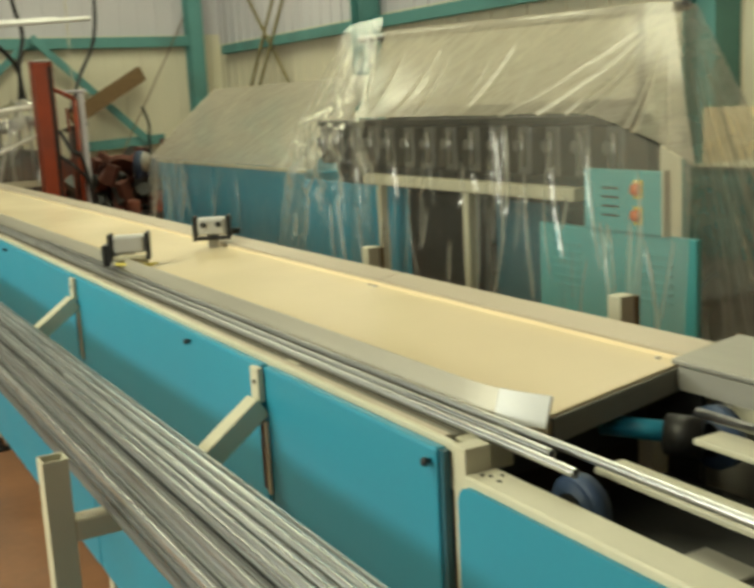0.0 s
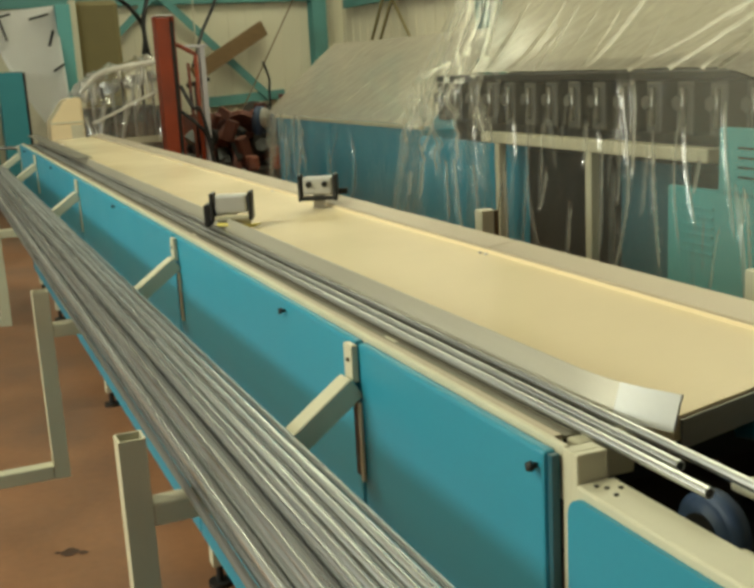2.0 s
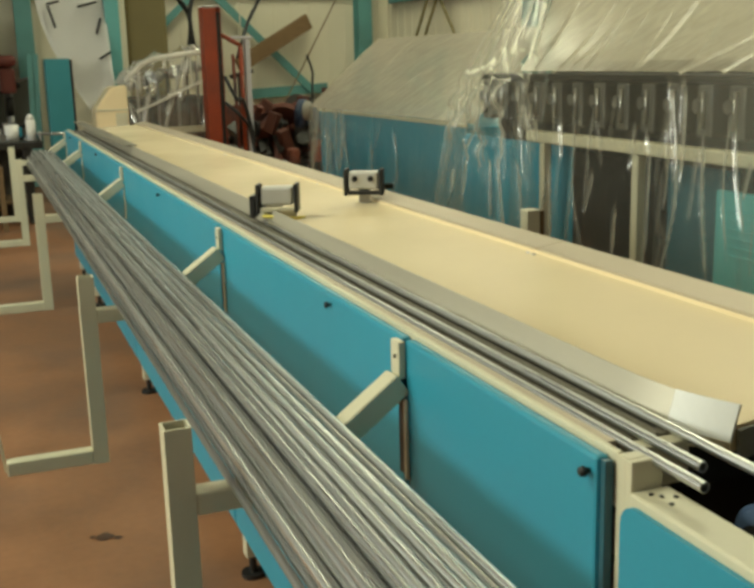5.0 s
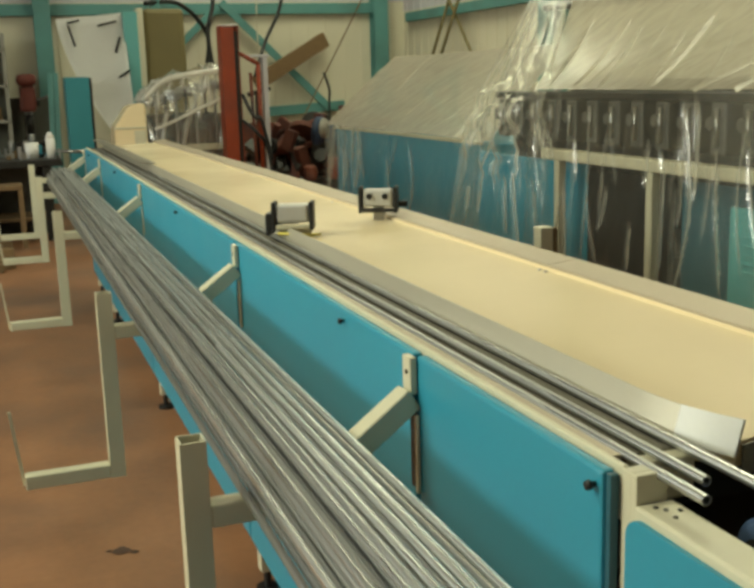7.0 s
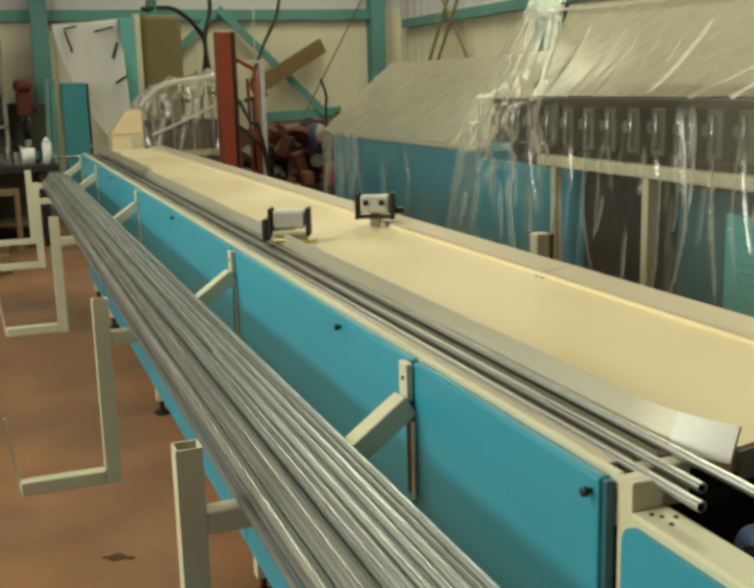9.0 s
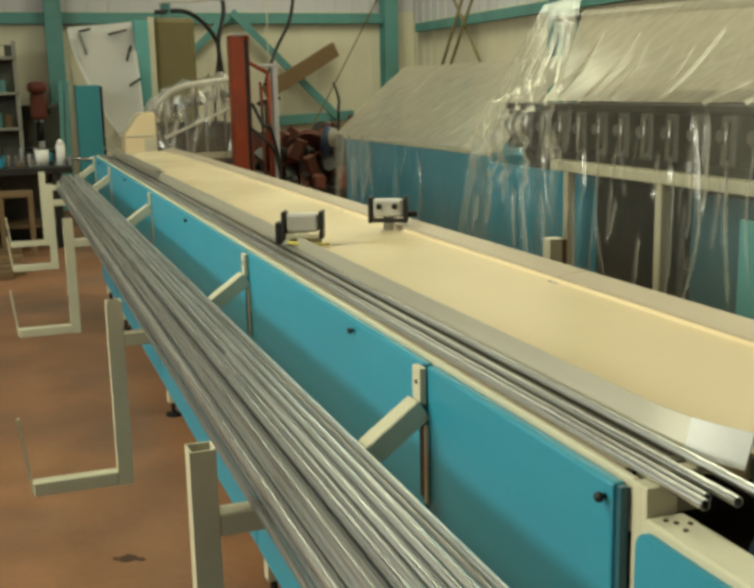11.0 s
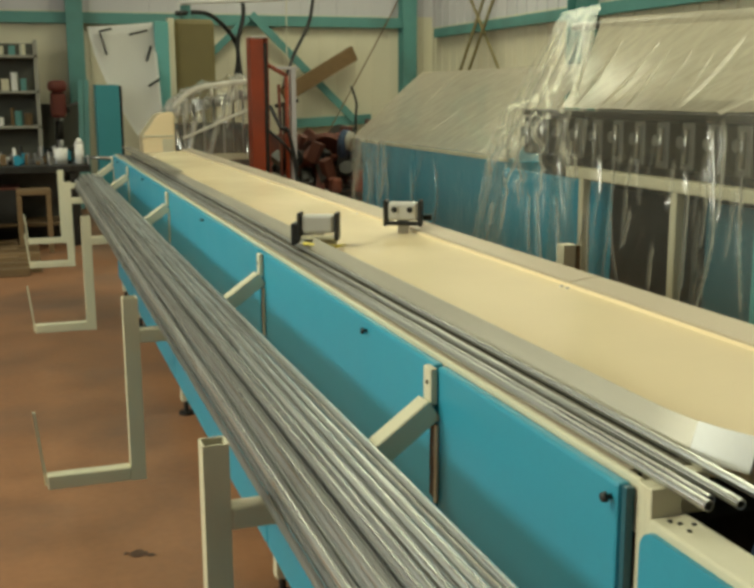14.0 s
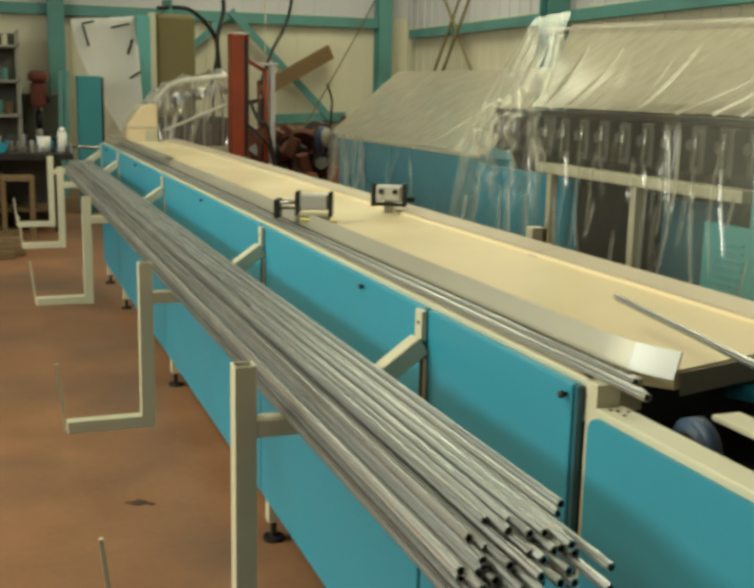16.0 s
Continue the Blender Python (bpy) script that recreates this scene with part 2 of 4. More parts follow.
def curve_tube(name, points, r, material, parent=None, label="", category=""):
    """A hose or cable through the points."""
    bm = bmesh.new()
    pts = [Vector(p) for p in points]
    path = []
    for i in range(len(pts) - 1):
        p0, p1, p2, p3 = pts[max(i - 1, 0)], pts[i], pts[i + 1], pts[min(i + 2, len(pts) - 1)]
        for k in range(8):
            u = k / 8
            path.append(0.5 * ((2 * p1) + (p2 - p0) * u + (2 * p0 - 5 * p1 + 4 * p2 - p3) * u * u + (3 * p1 - p0 - 3 * p2 + p3) * u ** 3))
    path.append(pts[-1])
    rings = []
    for i, p in enumerate(path):
        d = (path[min(i + 1, len(path) - 1)] - path[max(i - 1, 0)]).normalized()
        s = d.orthogonal().normalized()
        c = d.cross(s)
        rings.append([bm.verts.new(p + r * (math.cos(a) * s + math.sin(a) * c)) for a in (j * math.tau / 8 for j in range(8))])
    for p, q in zip(rings, rings[1:]):
        best = min(range(8), key=lambda o: (p[0].co - q[o].co).length)
        for j in range(8):
            bm.faces.new((p[j], p[(j + 1) % 8], q[(j + 1 + best) % 8], q[(j + best) % 8]))
    bm.faces.new(rings[0][::-1])
    bm.faces.new(rings[-1])
    if parent:
        return part(name, bm, material, parent, label, True)
    return tagged(link(name, bm, material, True), label, category)


def folds(seed, count, width, lean=0.0, spread=0.1, reach=(0.3, 1.0), start=(0.0, 0.5)):
    """Random sharp folds of a hanging sheet: (u at the top, lean, bend, half width, strength, v from, v to)."""
    r = random.Random(seed)
    made = []
    for k in range(count):
        v0 = r.uniform(*start)
        made.append((r.random(), lean + r.uniform(-spread, spread), r.uniform(-0.03, 0.03), width * r.uniform(0.5, 1.5), r.uniform(0.25, 1.0) ** 1.5, v0, v0 + r.uniform(*reach)))
    return made


def gathered(made, u, v):
    """How strongly the sheet is pinched into a fold at (u, v)."""
    most = 0.0
    for u0, lean, bend, w, h, va, vb in made:
        if va < v < vb:
            off = abs(u - u0 - lean * v - bend * math.sin(5 * v + 40 * u0))
            if off < w:
                run = (v - va) / (vb - va)
                most = max(most, h * (1 - off / w) * min(1, 6 * run, 6 * (1 - run)))
    return most


def sheet(bm, corner, nu, nv, fold, made=(), lift=0.012):
    """A draped sheet: corner(u, v) gives its place, fold(u, v) how far it stands off, made its sharp folds."""
    lay = bm.verts.layers.float.new("whiteness")
    grid = []
    for i in range(nu + 1):
        row = []
        for j in range(nv + 1):
            u, v = i / nu, j / nv
            e = 1e-3
            p = Vector(corner(u, v))
            nrm = (Vector(corner(u + e, v)) - p).cross(Vector(corner(u, v + e)) - p)
            if nrm.length < 1e-12:
                nrm = Vector((-1, 0, 0))
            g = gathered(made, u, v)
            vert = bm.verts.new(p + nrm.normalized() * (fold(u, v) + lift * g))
            # each fold also whitens the film like a glint
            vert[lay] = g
            row.append(vert)
        grid.append(row)
    for i in range(nu):
        for j in range(nv):
            bm.faces.new((grid[i][j], grid[i + 1][j], grid[i + 1][j + 1], grid[i][j + 1]))
    return bm


def wav(x, y, s=0):
    return noise.noise(Vector((x, y, s)))


def crease(x, y, s=0):
    """Sharp-ridged folds."""
    return 1 - abs(noise.noise(Vector((x, y, s)))) * 2


# ---- the hall ----
X0, X1, Y0, Y1, ZR = -6.0, 5.0, -9.0, 13.0, 5.0
floor = tagged(link("floor", box(X0, X1, Y0, Y1, -0.12, 0.0), FLOOR), "worn reddish-brown concrete workshop floor", "floor", kind="structure")
bm = bmesh.new()
cen = Vector((-0.302, 2.061, 0.002))
for cx, cy, rr in ((0, 0, 0.026), (0.036, -0.022, 0.012), (-0.034, 0.012, 0.009)):
    ring = [bm.verts.new(cen + Vector((cx + rr * math.cos(a) * (1 + 0.9 * wav(3 * a, 2)), cy + rr * math.sin(a) * (1 + 0.9 * wav(2 * a, 4)), 0))) for a in (k * math.tau / 18 for k in range(18))]
    bm.faces.new(ring)
tagged(link("oil_stain", bm, STAIN), "dark oil stain on the concrete floor", "stain")


def cladding(name, along, fixed, a0, a1, z0, z1, depth, material, label, holes=()):
    """A ribbed sheet wall with thickness: ribs every 0.25 m. along: the axis that it runs along."""
    bm = bmesh.new()
    def put(p0, p1, q0, q1, zz0, zz1):
        if along == "x":
            cube(bm, p0, p1, q0, q1, zz0, zz1)
        else:
            cube(bm, q0, q1, p0, p1, zz0, zz1)
    inner, outer = fixed, fixed + depth
    lo, hi = min(inner, outer), max(inner, outer)
    put(a0, a1, lo, hi, z0, z1)
    side = -1 if depth > 0 else 1
    k = a0 + 0.125
    while k < a1:
        put(k - 0.02, k + 0.02, inner, inner + side * 0.012, z0, z1)
        k += 0.25
    return tagged(link(name, bm, material), label, "wall", kind="structure")


cladding("wall_north", "x", Y1, X0, X1, 0, 2.36, 0.1, WALL, "cream ribbed cladding wall at the end of the hall")
cladding("wall_north_upper", "x", Y1, X0, X1, 2.36, ZR, 0.1, WALL_UP, "grey ribbed cladding above the cream wall")
cladding("wall_east", "y", X1, Y0, Y1, 0, 2.22, 0.1, WALL, "cream ribbed cladding along the hall")
cladding("wall_east_upper", "y", X1, Y0, Y1, 2.22, ZR, 0.1, WALL_UP, "grey ribbed cladding above the cream wall")
cladding("wall_south", "x", Y0, X0, X1, 0, ZR, -0.1, WALL, "cream ribbed cladding wall behind")
# unseen long west wall with three window openings
bm = bmesh.new()
cube(bm, X0 - 0.1, X0, Y0, Y1, 0, 1.9)
cube(bm, X0 - 0.1, X0, Y0, Y1, 3.3, ZR)
for a, b in ((Y0, -3.1), (0.1, 1.4), (4.6, 5.9), (9.1, Y1)):
    cube(bm, X0 - 0.1, X0, a, b, 1.9, 3.3)
tagged(link("wall_west", bm, WALL), "cream wall with a band of high windows", "wall", kind="structure")
# unseen roof, with roof-light openings added for the lamps
bm = bmesh.new()
ys = [Y0, -4.2, -1.8, 0.3, 2.7, 5.8, 8.2, 9.8, 12.2, Y1]
cube(bm, X0, -5.4, Y0, Y1, ZR, ZR + 0.1)
cube(bm, -2.0, 1.8, Y0, Y1, ZR, ZR + 0.1)
cube(bm, 4.2, X1, Y0, Y1, ZR, ZR + 0.1)
for a, b in zip(ys[0::2], ys[1::2]):
    cube(bm, -5.4, -2.0, a, b, ZR, ZR + 0.1)
for a, b in ((Y0, 2.8), (5.2, 8.8), (11.2, Y1)):
    cube(bm, 1.8, 4.2, a, b, ZR, ZR + 0.1)
tagged(link("ceiling", bm, ROOF), "unseen grey sheet roof with openings added for lamps", "roof", kind="structure")


def column(x, y, w=0.2, d=0.2):
    """A rolled-steel column: two flanges and a web."""
    bm = bmesh.new()
    cube(bm, x - w / 2, x + w / 2, y - d / 2, y - d / 2 + 0.015, 0, ZR)
    cube(bm, x - w / 2, x + w / 2, y + d / 2 - 0.015, y + d / 2, 0, ZR)
    cube(bm, x - 0.006, x + 0.006, y - d / 2 + 0.015, y + d / 2 - 0.015, 0, ZR)
    cube(bm, x - w * 0.75, x + w * 0.75, y - d * 0.7, y + d * 0.7, 0, 0.02)
    return tagged(link("steel_column", bm, TEAL_STEEL), "teal painted rolled-steel column against the wall", "column", "hall columns", "structure")


for cx in (0.17, 4.58):
    column(cx, 12.86)
column(4.86, 4.0, 0.24, 0.28)
column(4.86, 8.6, 0.24, 0.2)


def girt(a, b, w=0.06, h=0.14):
    return tagged(link("wall_girt", beam(bmesh.new(), a, b, w, h, 0.006), TEAL_STEEL), "teal steel rail along the wall", "rail", "wall girts", "structure")


girt((X0, 12.93, 2.27), (4.6, 12.93, 2.27))
girt((4.93, 4.4, 2.13), (4.93, 12.7, 2.13), h=0.12)
girt((4.93, -8.8, 2.13), (4.93, 3.9, 2.13), h=0.12)
girt((2.95, 12.9, 0.93), (4.05, 12.9, 0.98), h=0.13)


def brace(a, b, w=0.075):
    return tagged(link("wall_brace", beam(bmesh.new(), a, b, 0.03, w, 0.004), TEAL_STEEL), "teal diagonal steel brace on the wall", "brace", "wall braces", "structure")


brace((2.40, 12.85, 2.35), (3.85, 12.85, 0.92), 0.1)
brace((2.36, 12.85, 2.30), (0.9, 12.85, 0.95), 0.09)

# ---- the long run-out table ----
YE, YF = -0.035, 6.05          # near and far end of the panelled bench
bench = thing("run_out_table", "long run-out table with teal side panels and a cream top", "machine")
# side panels, each a folded sheet with a knob
edges = (YE, 0.462, 1.652, 3.382, 5.142, YF)
for k in range(5):
    a, b = edges[k] + (0.012 if k else 0.009), edges[k + 1]
    p = part("side_panel", box(0.0, 0.016, a, b, 0.155, 0.952, 0.004), TEAL, bench, "teal painted sheet steel panel")
    ky = (-0.013, 0.790, 2.50, 4.25, 5.6)[k]
    knob = bmesh.new()
    rod(knob, (0.0, ky, 0.934), (-0.006, ky, 0.934), 0.003, 12)
    rod(knob, (-0.006, ky, 0.934), (-0.011, ky, 0.934), 0.0058, 16, 0.005)
    part("knob", knob, BLACK, p, "small black knob", True)
# return facing away from the light, its shade put into the colour
part("edge_return", box(0.004, 0.014, YE, YE + 0.0085, 0.155, 0.950, 0.001), TEAL_SHADED, bench, "folded return of the panel, teal darkened as shade")
# frame
part("end_post", box(0.0150, 0.05, -0.0535, -0.0375, 0.02, 0.9575, 0.001), CREAM, bench, "cream square end post")
for py in (0.47, 1.66, 3.39, 5.15, 6.02):
    part("frame_post", box(0.02, 0.06, py - 0.02, py + 0.02, 0.06, 0.948, 0.002), CREAM, bench)
    part("foot", rod(rod(bmesh.new(), (0.04, py, 0.0), (0.04, py, 0.012), 0.032, 16), (0.04, py, 0.012), (0.04, py, 0.08), 0.010, 10), BLACK, bench, "black levelling foot")
    part("rear_post", box(0.40, 0.44, py - 0.02, py + 0.02, 0.0, 0.94, 0.002), CREAM, bench)
part("top_rail", box(0.0165, 0.0245, YE - 0.002, YF, 0.90, 0.9585, 0.002), CREAM, bench, "cream edge rail over the panels")
part("rail_channel", box(0.0248, 0.0362, YE + 0.03, YF, 0.93, 0.9570, 0.001), LEDGE, bench, "tan aluminium channel behind the edge rail")
part("bottom_rail", box(0.02, 0.05, YE, YF, 0.15, 0.19, 0.003), CREAM, bench)
# coloured dark to stand for the shade inside the bench
part("back_panel", box(0.44, 0.452, YE + 0.02, YF, 0.16, 0.93, 0.003), DARK, bench)
part("trough_plate", box(0.0365, 0.121, 0.012, YF, 0.944, 0.9475, 0.0), TROUGH, bench, "weathered grey trough plate")
for k in range(6):
    part("trough_strip", box(0.048 + 0.0125 * k, 0.0515 + 0.0125 * k, 0.014, YF - 0.01, 0.9476, 0.9488, 0.0004), TROUGH, bench)
# thin black strip laid where the guide strip shades the trough
part("slot", box(0.1075, 0.1165, 0.03, YF - 0.01, 0.9477, 0.9486, 0.0), BLACK, bench, "black strip added as shade under the guide strip")
# guide strip between trough and table, its end bent away from the trough
bm = bmesh.new()
ring_list = []
for y, dx, dz in [(YF, 0.0, 0.0)] + [(0.112 - 0.01 * k, 0.007 * (k / 8) ** 2, 0.0) for k in range(9)]:
    sec = [(0.117, 0.9478), (0.128, 0.9860), (0.1305, 0.9852), (0.1200, 0.9478)]
    ring_list.append([bm.verts.new((x + dx, y, z + dz)) for x, z in sec])
for p, q in zip(ring_list, ring_list[1:]):
    for j in range(4):
        bm.faces.new((p[j], p[(j + 1) % 4], q[(j + 1) % 4], q[j]))
bm.faces.new(ring_list[0])
bm.faces.new(ring_list[-1][::-1])
bmesh.ops.recalc_face_normals(bm, faces=bm.faces)
guide = part("guide_strip", bm, ALU_RAIL, bench, "grey aluminium guide strip with a bent end")
for f in guide.data.polygons:
    f.use_smooth = True
guide.data.set_sharp_from_angle(angle=radians(40))
bm = bmesh.new()
ring_list = []
for y, dx in [(0.0318 - 0.00866 * k, 0.007 + 0.0022 * k + 0.00014 * k * k) for k in range(9)]:
    ring_list.append([bm.verts.new((x + dx, y, z)) for x, z in ((0.117, 0.9470), (0.128, 0.9865), (0.1305, 0.9857), (0.1200, 0.9470))])
for p, q in zip(ring_list, ring_list[1:]):
    for j in range(4):
        bm.faces.new((p[j], p[(j + 1) % 4], q[(j + 1) % 4], q[j]))
bm.faces.new(ring_list[0])
bm.faces.new(ring_list[-1][::-1])
bmesh.ops.recalc_face_normals(bm, faces=bm.faces)
tab = part("end_tab", bm, BRIGHT, guide, "bright bare aluminium end tab", True)
tab.data.set_sharp_from_angle(angle=radians(40))
part("cover_strip", box(0.085, 0.150, 3.95, YF + 0.3, 0.9868, 0.9895, 0.001), TROUGH, bench, "brown-grey cover strip over the far end of the trough")
# sloping table top
bm = bmesh.new()
sec = [(0.1235, 0.9560), (0.430, 0.9672), (0.4440, 0.9680), (0.4465, 0.9735), (0.4600, 0.9760), (0.4600, 0.935), (0.1235, 0.928)]
n_s = len(sec)
rings = [[bm.verts.new((max(x, x0), y + skew * (max(x, x0) - 0.165), z)) for x, z in sec] for y, x0, skew in ((-0.022, 0.165, 0.17), (0.02, 0.1365, 0.1), (0.06, 0.1270, 0), (0.13, 0.1235, 0), (YF, 0.1235, 0))]
for p, q in zip(rings, rings[1:]):
    for j in range(n_s):
        bm.faces.new((p[j], p[(j + 1) % n_s], q[(j + 1) % n_s], q[j]))
bm.faces.new(rings[0][::-1])
bm.faces.new(rings[-1])
bmesh.ops.recalc_face_normals(bm, faces=bm.faces)
part("table_top", bm, TABLE, bench, "cream laminated sloping table top with an upstand")
for k, (a, b) in enumerate(((0.022, 0.872), (0.875, 3.44), (3.443, YF))):
    part("back_ledge", box(-0.032, 0.032, a, b, -0.003, 0.003, 0.0015, m=pose(0.4785, 0, 0.9790, 0, -7, 0)), LEDGE, bench, "tan aluminium ledge along the back")
for by in (0.06, 0.862, 0.884, 2.2, 3.43, 3.46, 4.8):
    part("bolt", rod(bmesh.new(), (0.4340, by, 0.9670), (0.4340, by, 0.9705), 0.004, 8), STEEL, bench)
# strip under the skewed end of the table, grey to stand for its shade
bm = bmesh.new()
beam(bm, (0.172, -0.0255, 0.9365), (0.452, 0.0225, 0.9470), 0.004, 0.034, 0.001)
part("end_fascia", bm, END_SHADE, bench, "edge of the table end, grey for its shade")
# cross frame under the open end
bm = bmesh.new()
cube(bm, 0.1235, 0.40, 0.05, 0.08, 0.86, 0.927)
# beam darkened for the shade below the table
part("end_beam", bm, DARK, bench, "beam under the table end, darkened as shade")
part("end_cap", box(0.051, 0.122, -0.012, 0.011, 0.90, 0.9465, 0.003), CREAM, bench)
part("end_leg", box(0.40, 0.43, 0.035, 0.065, 0.0, 0.86, 0.002), CREAM, bench)

# ---- the feeder with rollers beside the camera ----
feeder = thing("roller_feeder", "cream and teal roller feeder with blue rubber wheels", "machine")
YN = -5.6
bm = bmesh.new()
outline = [(-0.0585 - 0.022 + 0.022 * math.cos(a), 0.896 + 0.022 * math.sin(a)) for a in (k * math.pi / 12 for k in range(7))]
outline += [(YN, 0.918), (YN, 0.155), (-0.0585, 0.155)]
face = bm.faces.new([bm.verts.new((0.006, y, z)) for y, z in outline])
ext = bmesh.ops.extrude_face_region(bm, geom=[face])
bmesh.ops.translate(bm, vec=(0.0055, 0, 0), verts=[v for v in ext["geom"] if isinstance(v, bmesh.types.BMVert)])
bmesh.ops.recalc_face_normals(bm, faces=bm.faces)
fp = part("side_panel", bm, TEAL, feeder, "teal painted sheet steel panel")
for k in range(4):
    zz = 0.70 - 0.022 * k
    part("louvre", box(-0.003, 0.003, -0.42, -0.29, zz, zz + 0.008, 0.0015), TEAL, fp)
part("front_plate", box(0.0142, 0.0502, -0.0640, -0.0540, 0.02, 0.9578, 0.0015), CREAM, feeder, "cream end plate of the front frame")
rail = part("front_rail", box(0.0120, 0.056, YN, -0.0645, 0.840, 0.9285, 0.003), CREAM, feeder, "cream front rail with bolts")
part("front_web", box(0.016, 0.05, YN, -0.0645, 0.16, 0.839, 0.0), DARK, feeder)
for bx_, by in ((0.027, -0.078), (0.033, -0.086), (0.045, -0.092), (0.031, -0.104)):
    part("bolt", rod(bmesh.new(), (bx_, by, 0.9285), (bx_, by, 0.9298), 0.0026, 8), DARK, rail)
mid = part("middle_rail", box(0.140, 0.184, YN, -0.135, 0.922, 0.930, 0.002), CREAM, feeder, "cream middle rail")
part("rear_rail", box(0.296, 0.345, YN, -0.135, 0.922, 0.930, 0.002), CREAM, feeder, "cream rear rail")
part("back_rail", box(0.432, 0.47, YN, -0.06, 0.90, 0.955, 0.003), CREAM, feeder)
# bed coloured dark for the shade between the rails
part("bed_plate", box(0.0505, 0.4295, YN, 0.03, 0.80, 0.81, 0.0), DARK, feeder, "bed plate darkened as shade below the rails")
for k in range(12):
    yy = -0.335 - 0.42 * k
    part("cross_rail", box(0.0505, 0.1395, yy - 0.035, yy + 0.035, 0.885, 0.895, 0.002), ALU_DULL, feeder)
    part("cross_rail", box(0.1845, 0.2955, yy - 0.19, yy - 0.13, 0.885, 0.895, 0.002), ALU_DULL, feeder)
part("back_shield", box(0.474, 0.486, YN, 0.02, 0.16, 0.968, 0.003), ALU_DULL, feeder, "grey sheet back shield")
bm = bmesh.new()
beam(bm, (0.424, -0.275, 0.972), (0.56, -0.275, 0.986), 0.60, 0.008, 0.002)
cube(bm, 0.424, 0.428, -0.575, 0.012, 0.935, 0.967)
part("hood", bm, ALU_DULL, feeder, "grey sheet metal hood")
for k in range(9):
    yy = YN + 0.4 + 0.62 * k
    part("leg", box(0.06, 0.10, yy, yy + 0.04, 0.0, 0.90, 0.002), CREAM, feeder)
    part("leg", box(0.43, 0.468, yy, yy + 0.04, 0.0, 0.899, 0.002), CREAM, feeder)


def feed_wheel(x, y, z, r, w):
    bm = bmesh.new()
    rod(bm, (x - w / 2, y, z), (x + w / 2, y, z), r, 32)
    es = [e for e in bm.edges if len(e.link_faces) == 2 and e.calc_face_angle(0) > 1.0]
    bmesh.ops.bevel(bm, geom=es, offset=0.006, segments=3, affect="EDGES")
    wh = part("wheel", bm, WHEEL, feeder, "dark blue rubber feed wheel", True)
    bm = rod(rod(bmesh.new(), (x - w / 2 - 0.003, y, z), (x + w / 2 + 0.003, y, z), r * 0.55, 20), (x - 0.028, y, z), (x + 0.03, y, z), 0.008, 12)
    part("hub", bm, DARK, wh)
    return wh


feed_wheel(0.106, -0.152, 0.893, 0.040, 0.030)
feed_wheel(0.405, -0.075, 0.893, 0.042, 0.030)
feed_wheel(0.108, -0.85, 0.893, 0.040, 0.030)
feed_wheel(0.108, -2.1, 0.893, 0.040, 0.030)
feed_wheel(0.108, -4.0, 0.893, 0.040, 0.030)
shaft = bmesh.new()
rod(shaft, (0.30, 0.03, 0.905), (0.352, -0.055, 0.905), 0.014, 16)
part("drive_arm", shaft, TEAL, feeder, "teal painted drive arm", True)
part("drive_hub", rod(bmesh.new(), (0.345, -0.045, 0.902), (0.368, -0.085, 0.902), 0.027, 20), DARK, feeder, "black drive hub", True)
part("second_guide", rod(bmesh.new(), (0.311, -0.128, 0.958), (0.311, YN, 0.958), 0.006, 12), STEEL, feeder, "bright steel guide rod", True)
for k in range(10):
    part("guide_clip", box(0.304, 0.318, -0.45 - 0.5 * k, -0.42 - 0.5 * k, 0.930, 0.953, 0.001), DARK, feeder)

# cream stub posts standing behind the table
for yy in (0.60, 1.65):
    post = thing("stub_post", "short cream square post behind the table", "post", "stub posts")
    part("upright", box(0.85, 0.89, yy - 0.02, yy + 0.02, 0.012, 0.925, 0.003), CREAM, post)
    part("side_plate", box(0.891, 0.905, yy - 0.018, yy + 0.018, 0.80, 0.921, 0.001), WOOD, post, "brown wooden side plate")
    part("base_plate", box(0.81, 0.95, yy - 0.06, yy + 0.06, 0.0, 0.012, 0.002), CREAM, post)

# ---- clamps on the table ----


def clamp_body(ob, low=0.035, screws=True):
    """A sensor clamp facing the trough: two black cheeks and a pale body."""
    part("body", box(-0.040, 0.040, -0.022, 0.016, low, 0.082, 0.007), BRIGHT, ob, "pale metal body")
    for s in (-1, 1):
        part("cheek", box(s * 0.047 - 0.005, s * 0.047 + 0.005, -0.026, 0.024, 0.018, 0.088, 0.003), BLACK, ob, "black cheek plate")
    part("bar", box(-0.042, 0.042, -0.024, -0.012, 0.020, 0.031, 0.002), BLACK if screws else CREAM, ob, "lower bar between the cheeks")
    for x in (-0.022, 0.020) if screws else ():
        part("screw", rod(bmesh.new(), (x, -0.022, 0.063), (x, -0.027, 0.063), 0.008, 12), BLACK, ob)


rear = thing("rear_clamp", "black and silver clamp on the table upstand", "clamp", "table clamps")
clamp_body(rear)
part("stand", box(-0.014, 0.014, -0.012, 0.012, -0.001, 0.0345, 0.002), STEEL, rear, "small steel stand")
part("back_arm", box(-0.01, 0.075, 0.017, 0.030, 0.030, 0.045, 0.002), DARK, rear)
rear.matrix_world = pose(0.415, 1.73, 0.9705, 0, 0, -28)
front = thing("front_clamp", "black and silver pusher clamp beside the trough", "clamp", "table clamps")
clamp_body(front, 0.036, False)
part("foot", box(-0.008, 0.045, -0.010, 0.014, -0.0025, 0.0195, 0.002), CREAM, front, "cream mounting foot")
part("hose", rod(rod(bmesh.new(), (-0.035, -0.03, 0.012), (0.05, -0.045, 0.008), 0.004, 8), (0.05, -0.045, 0.008), (0.065, -0.01, 0.006), 0.004, 8), CLEAR_YELLOW, front, "yellow air hose", True)
front.matrix_world = pose(0.146, 1.618, 0.9600, 0, 0, -24)
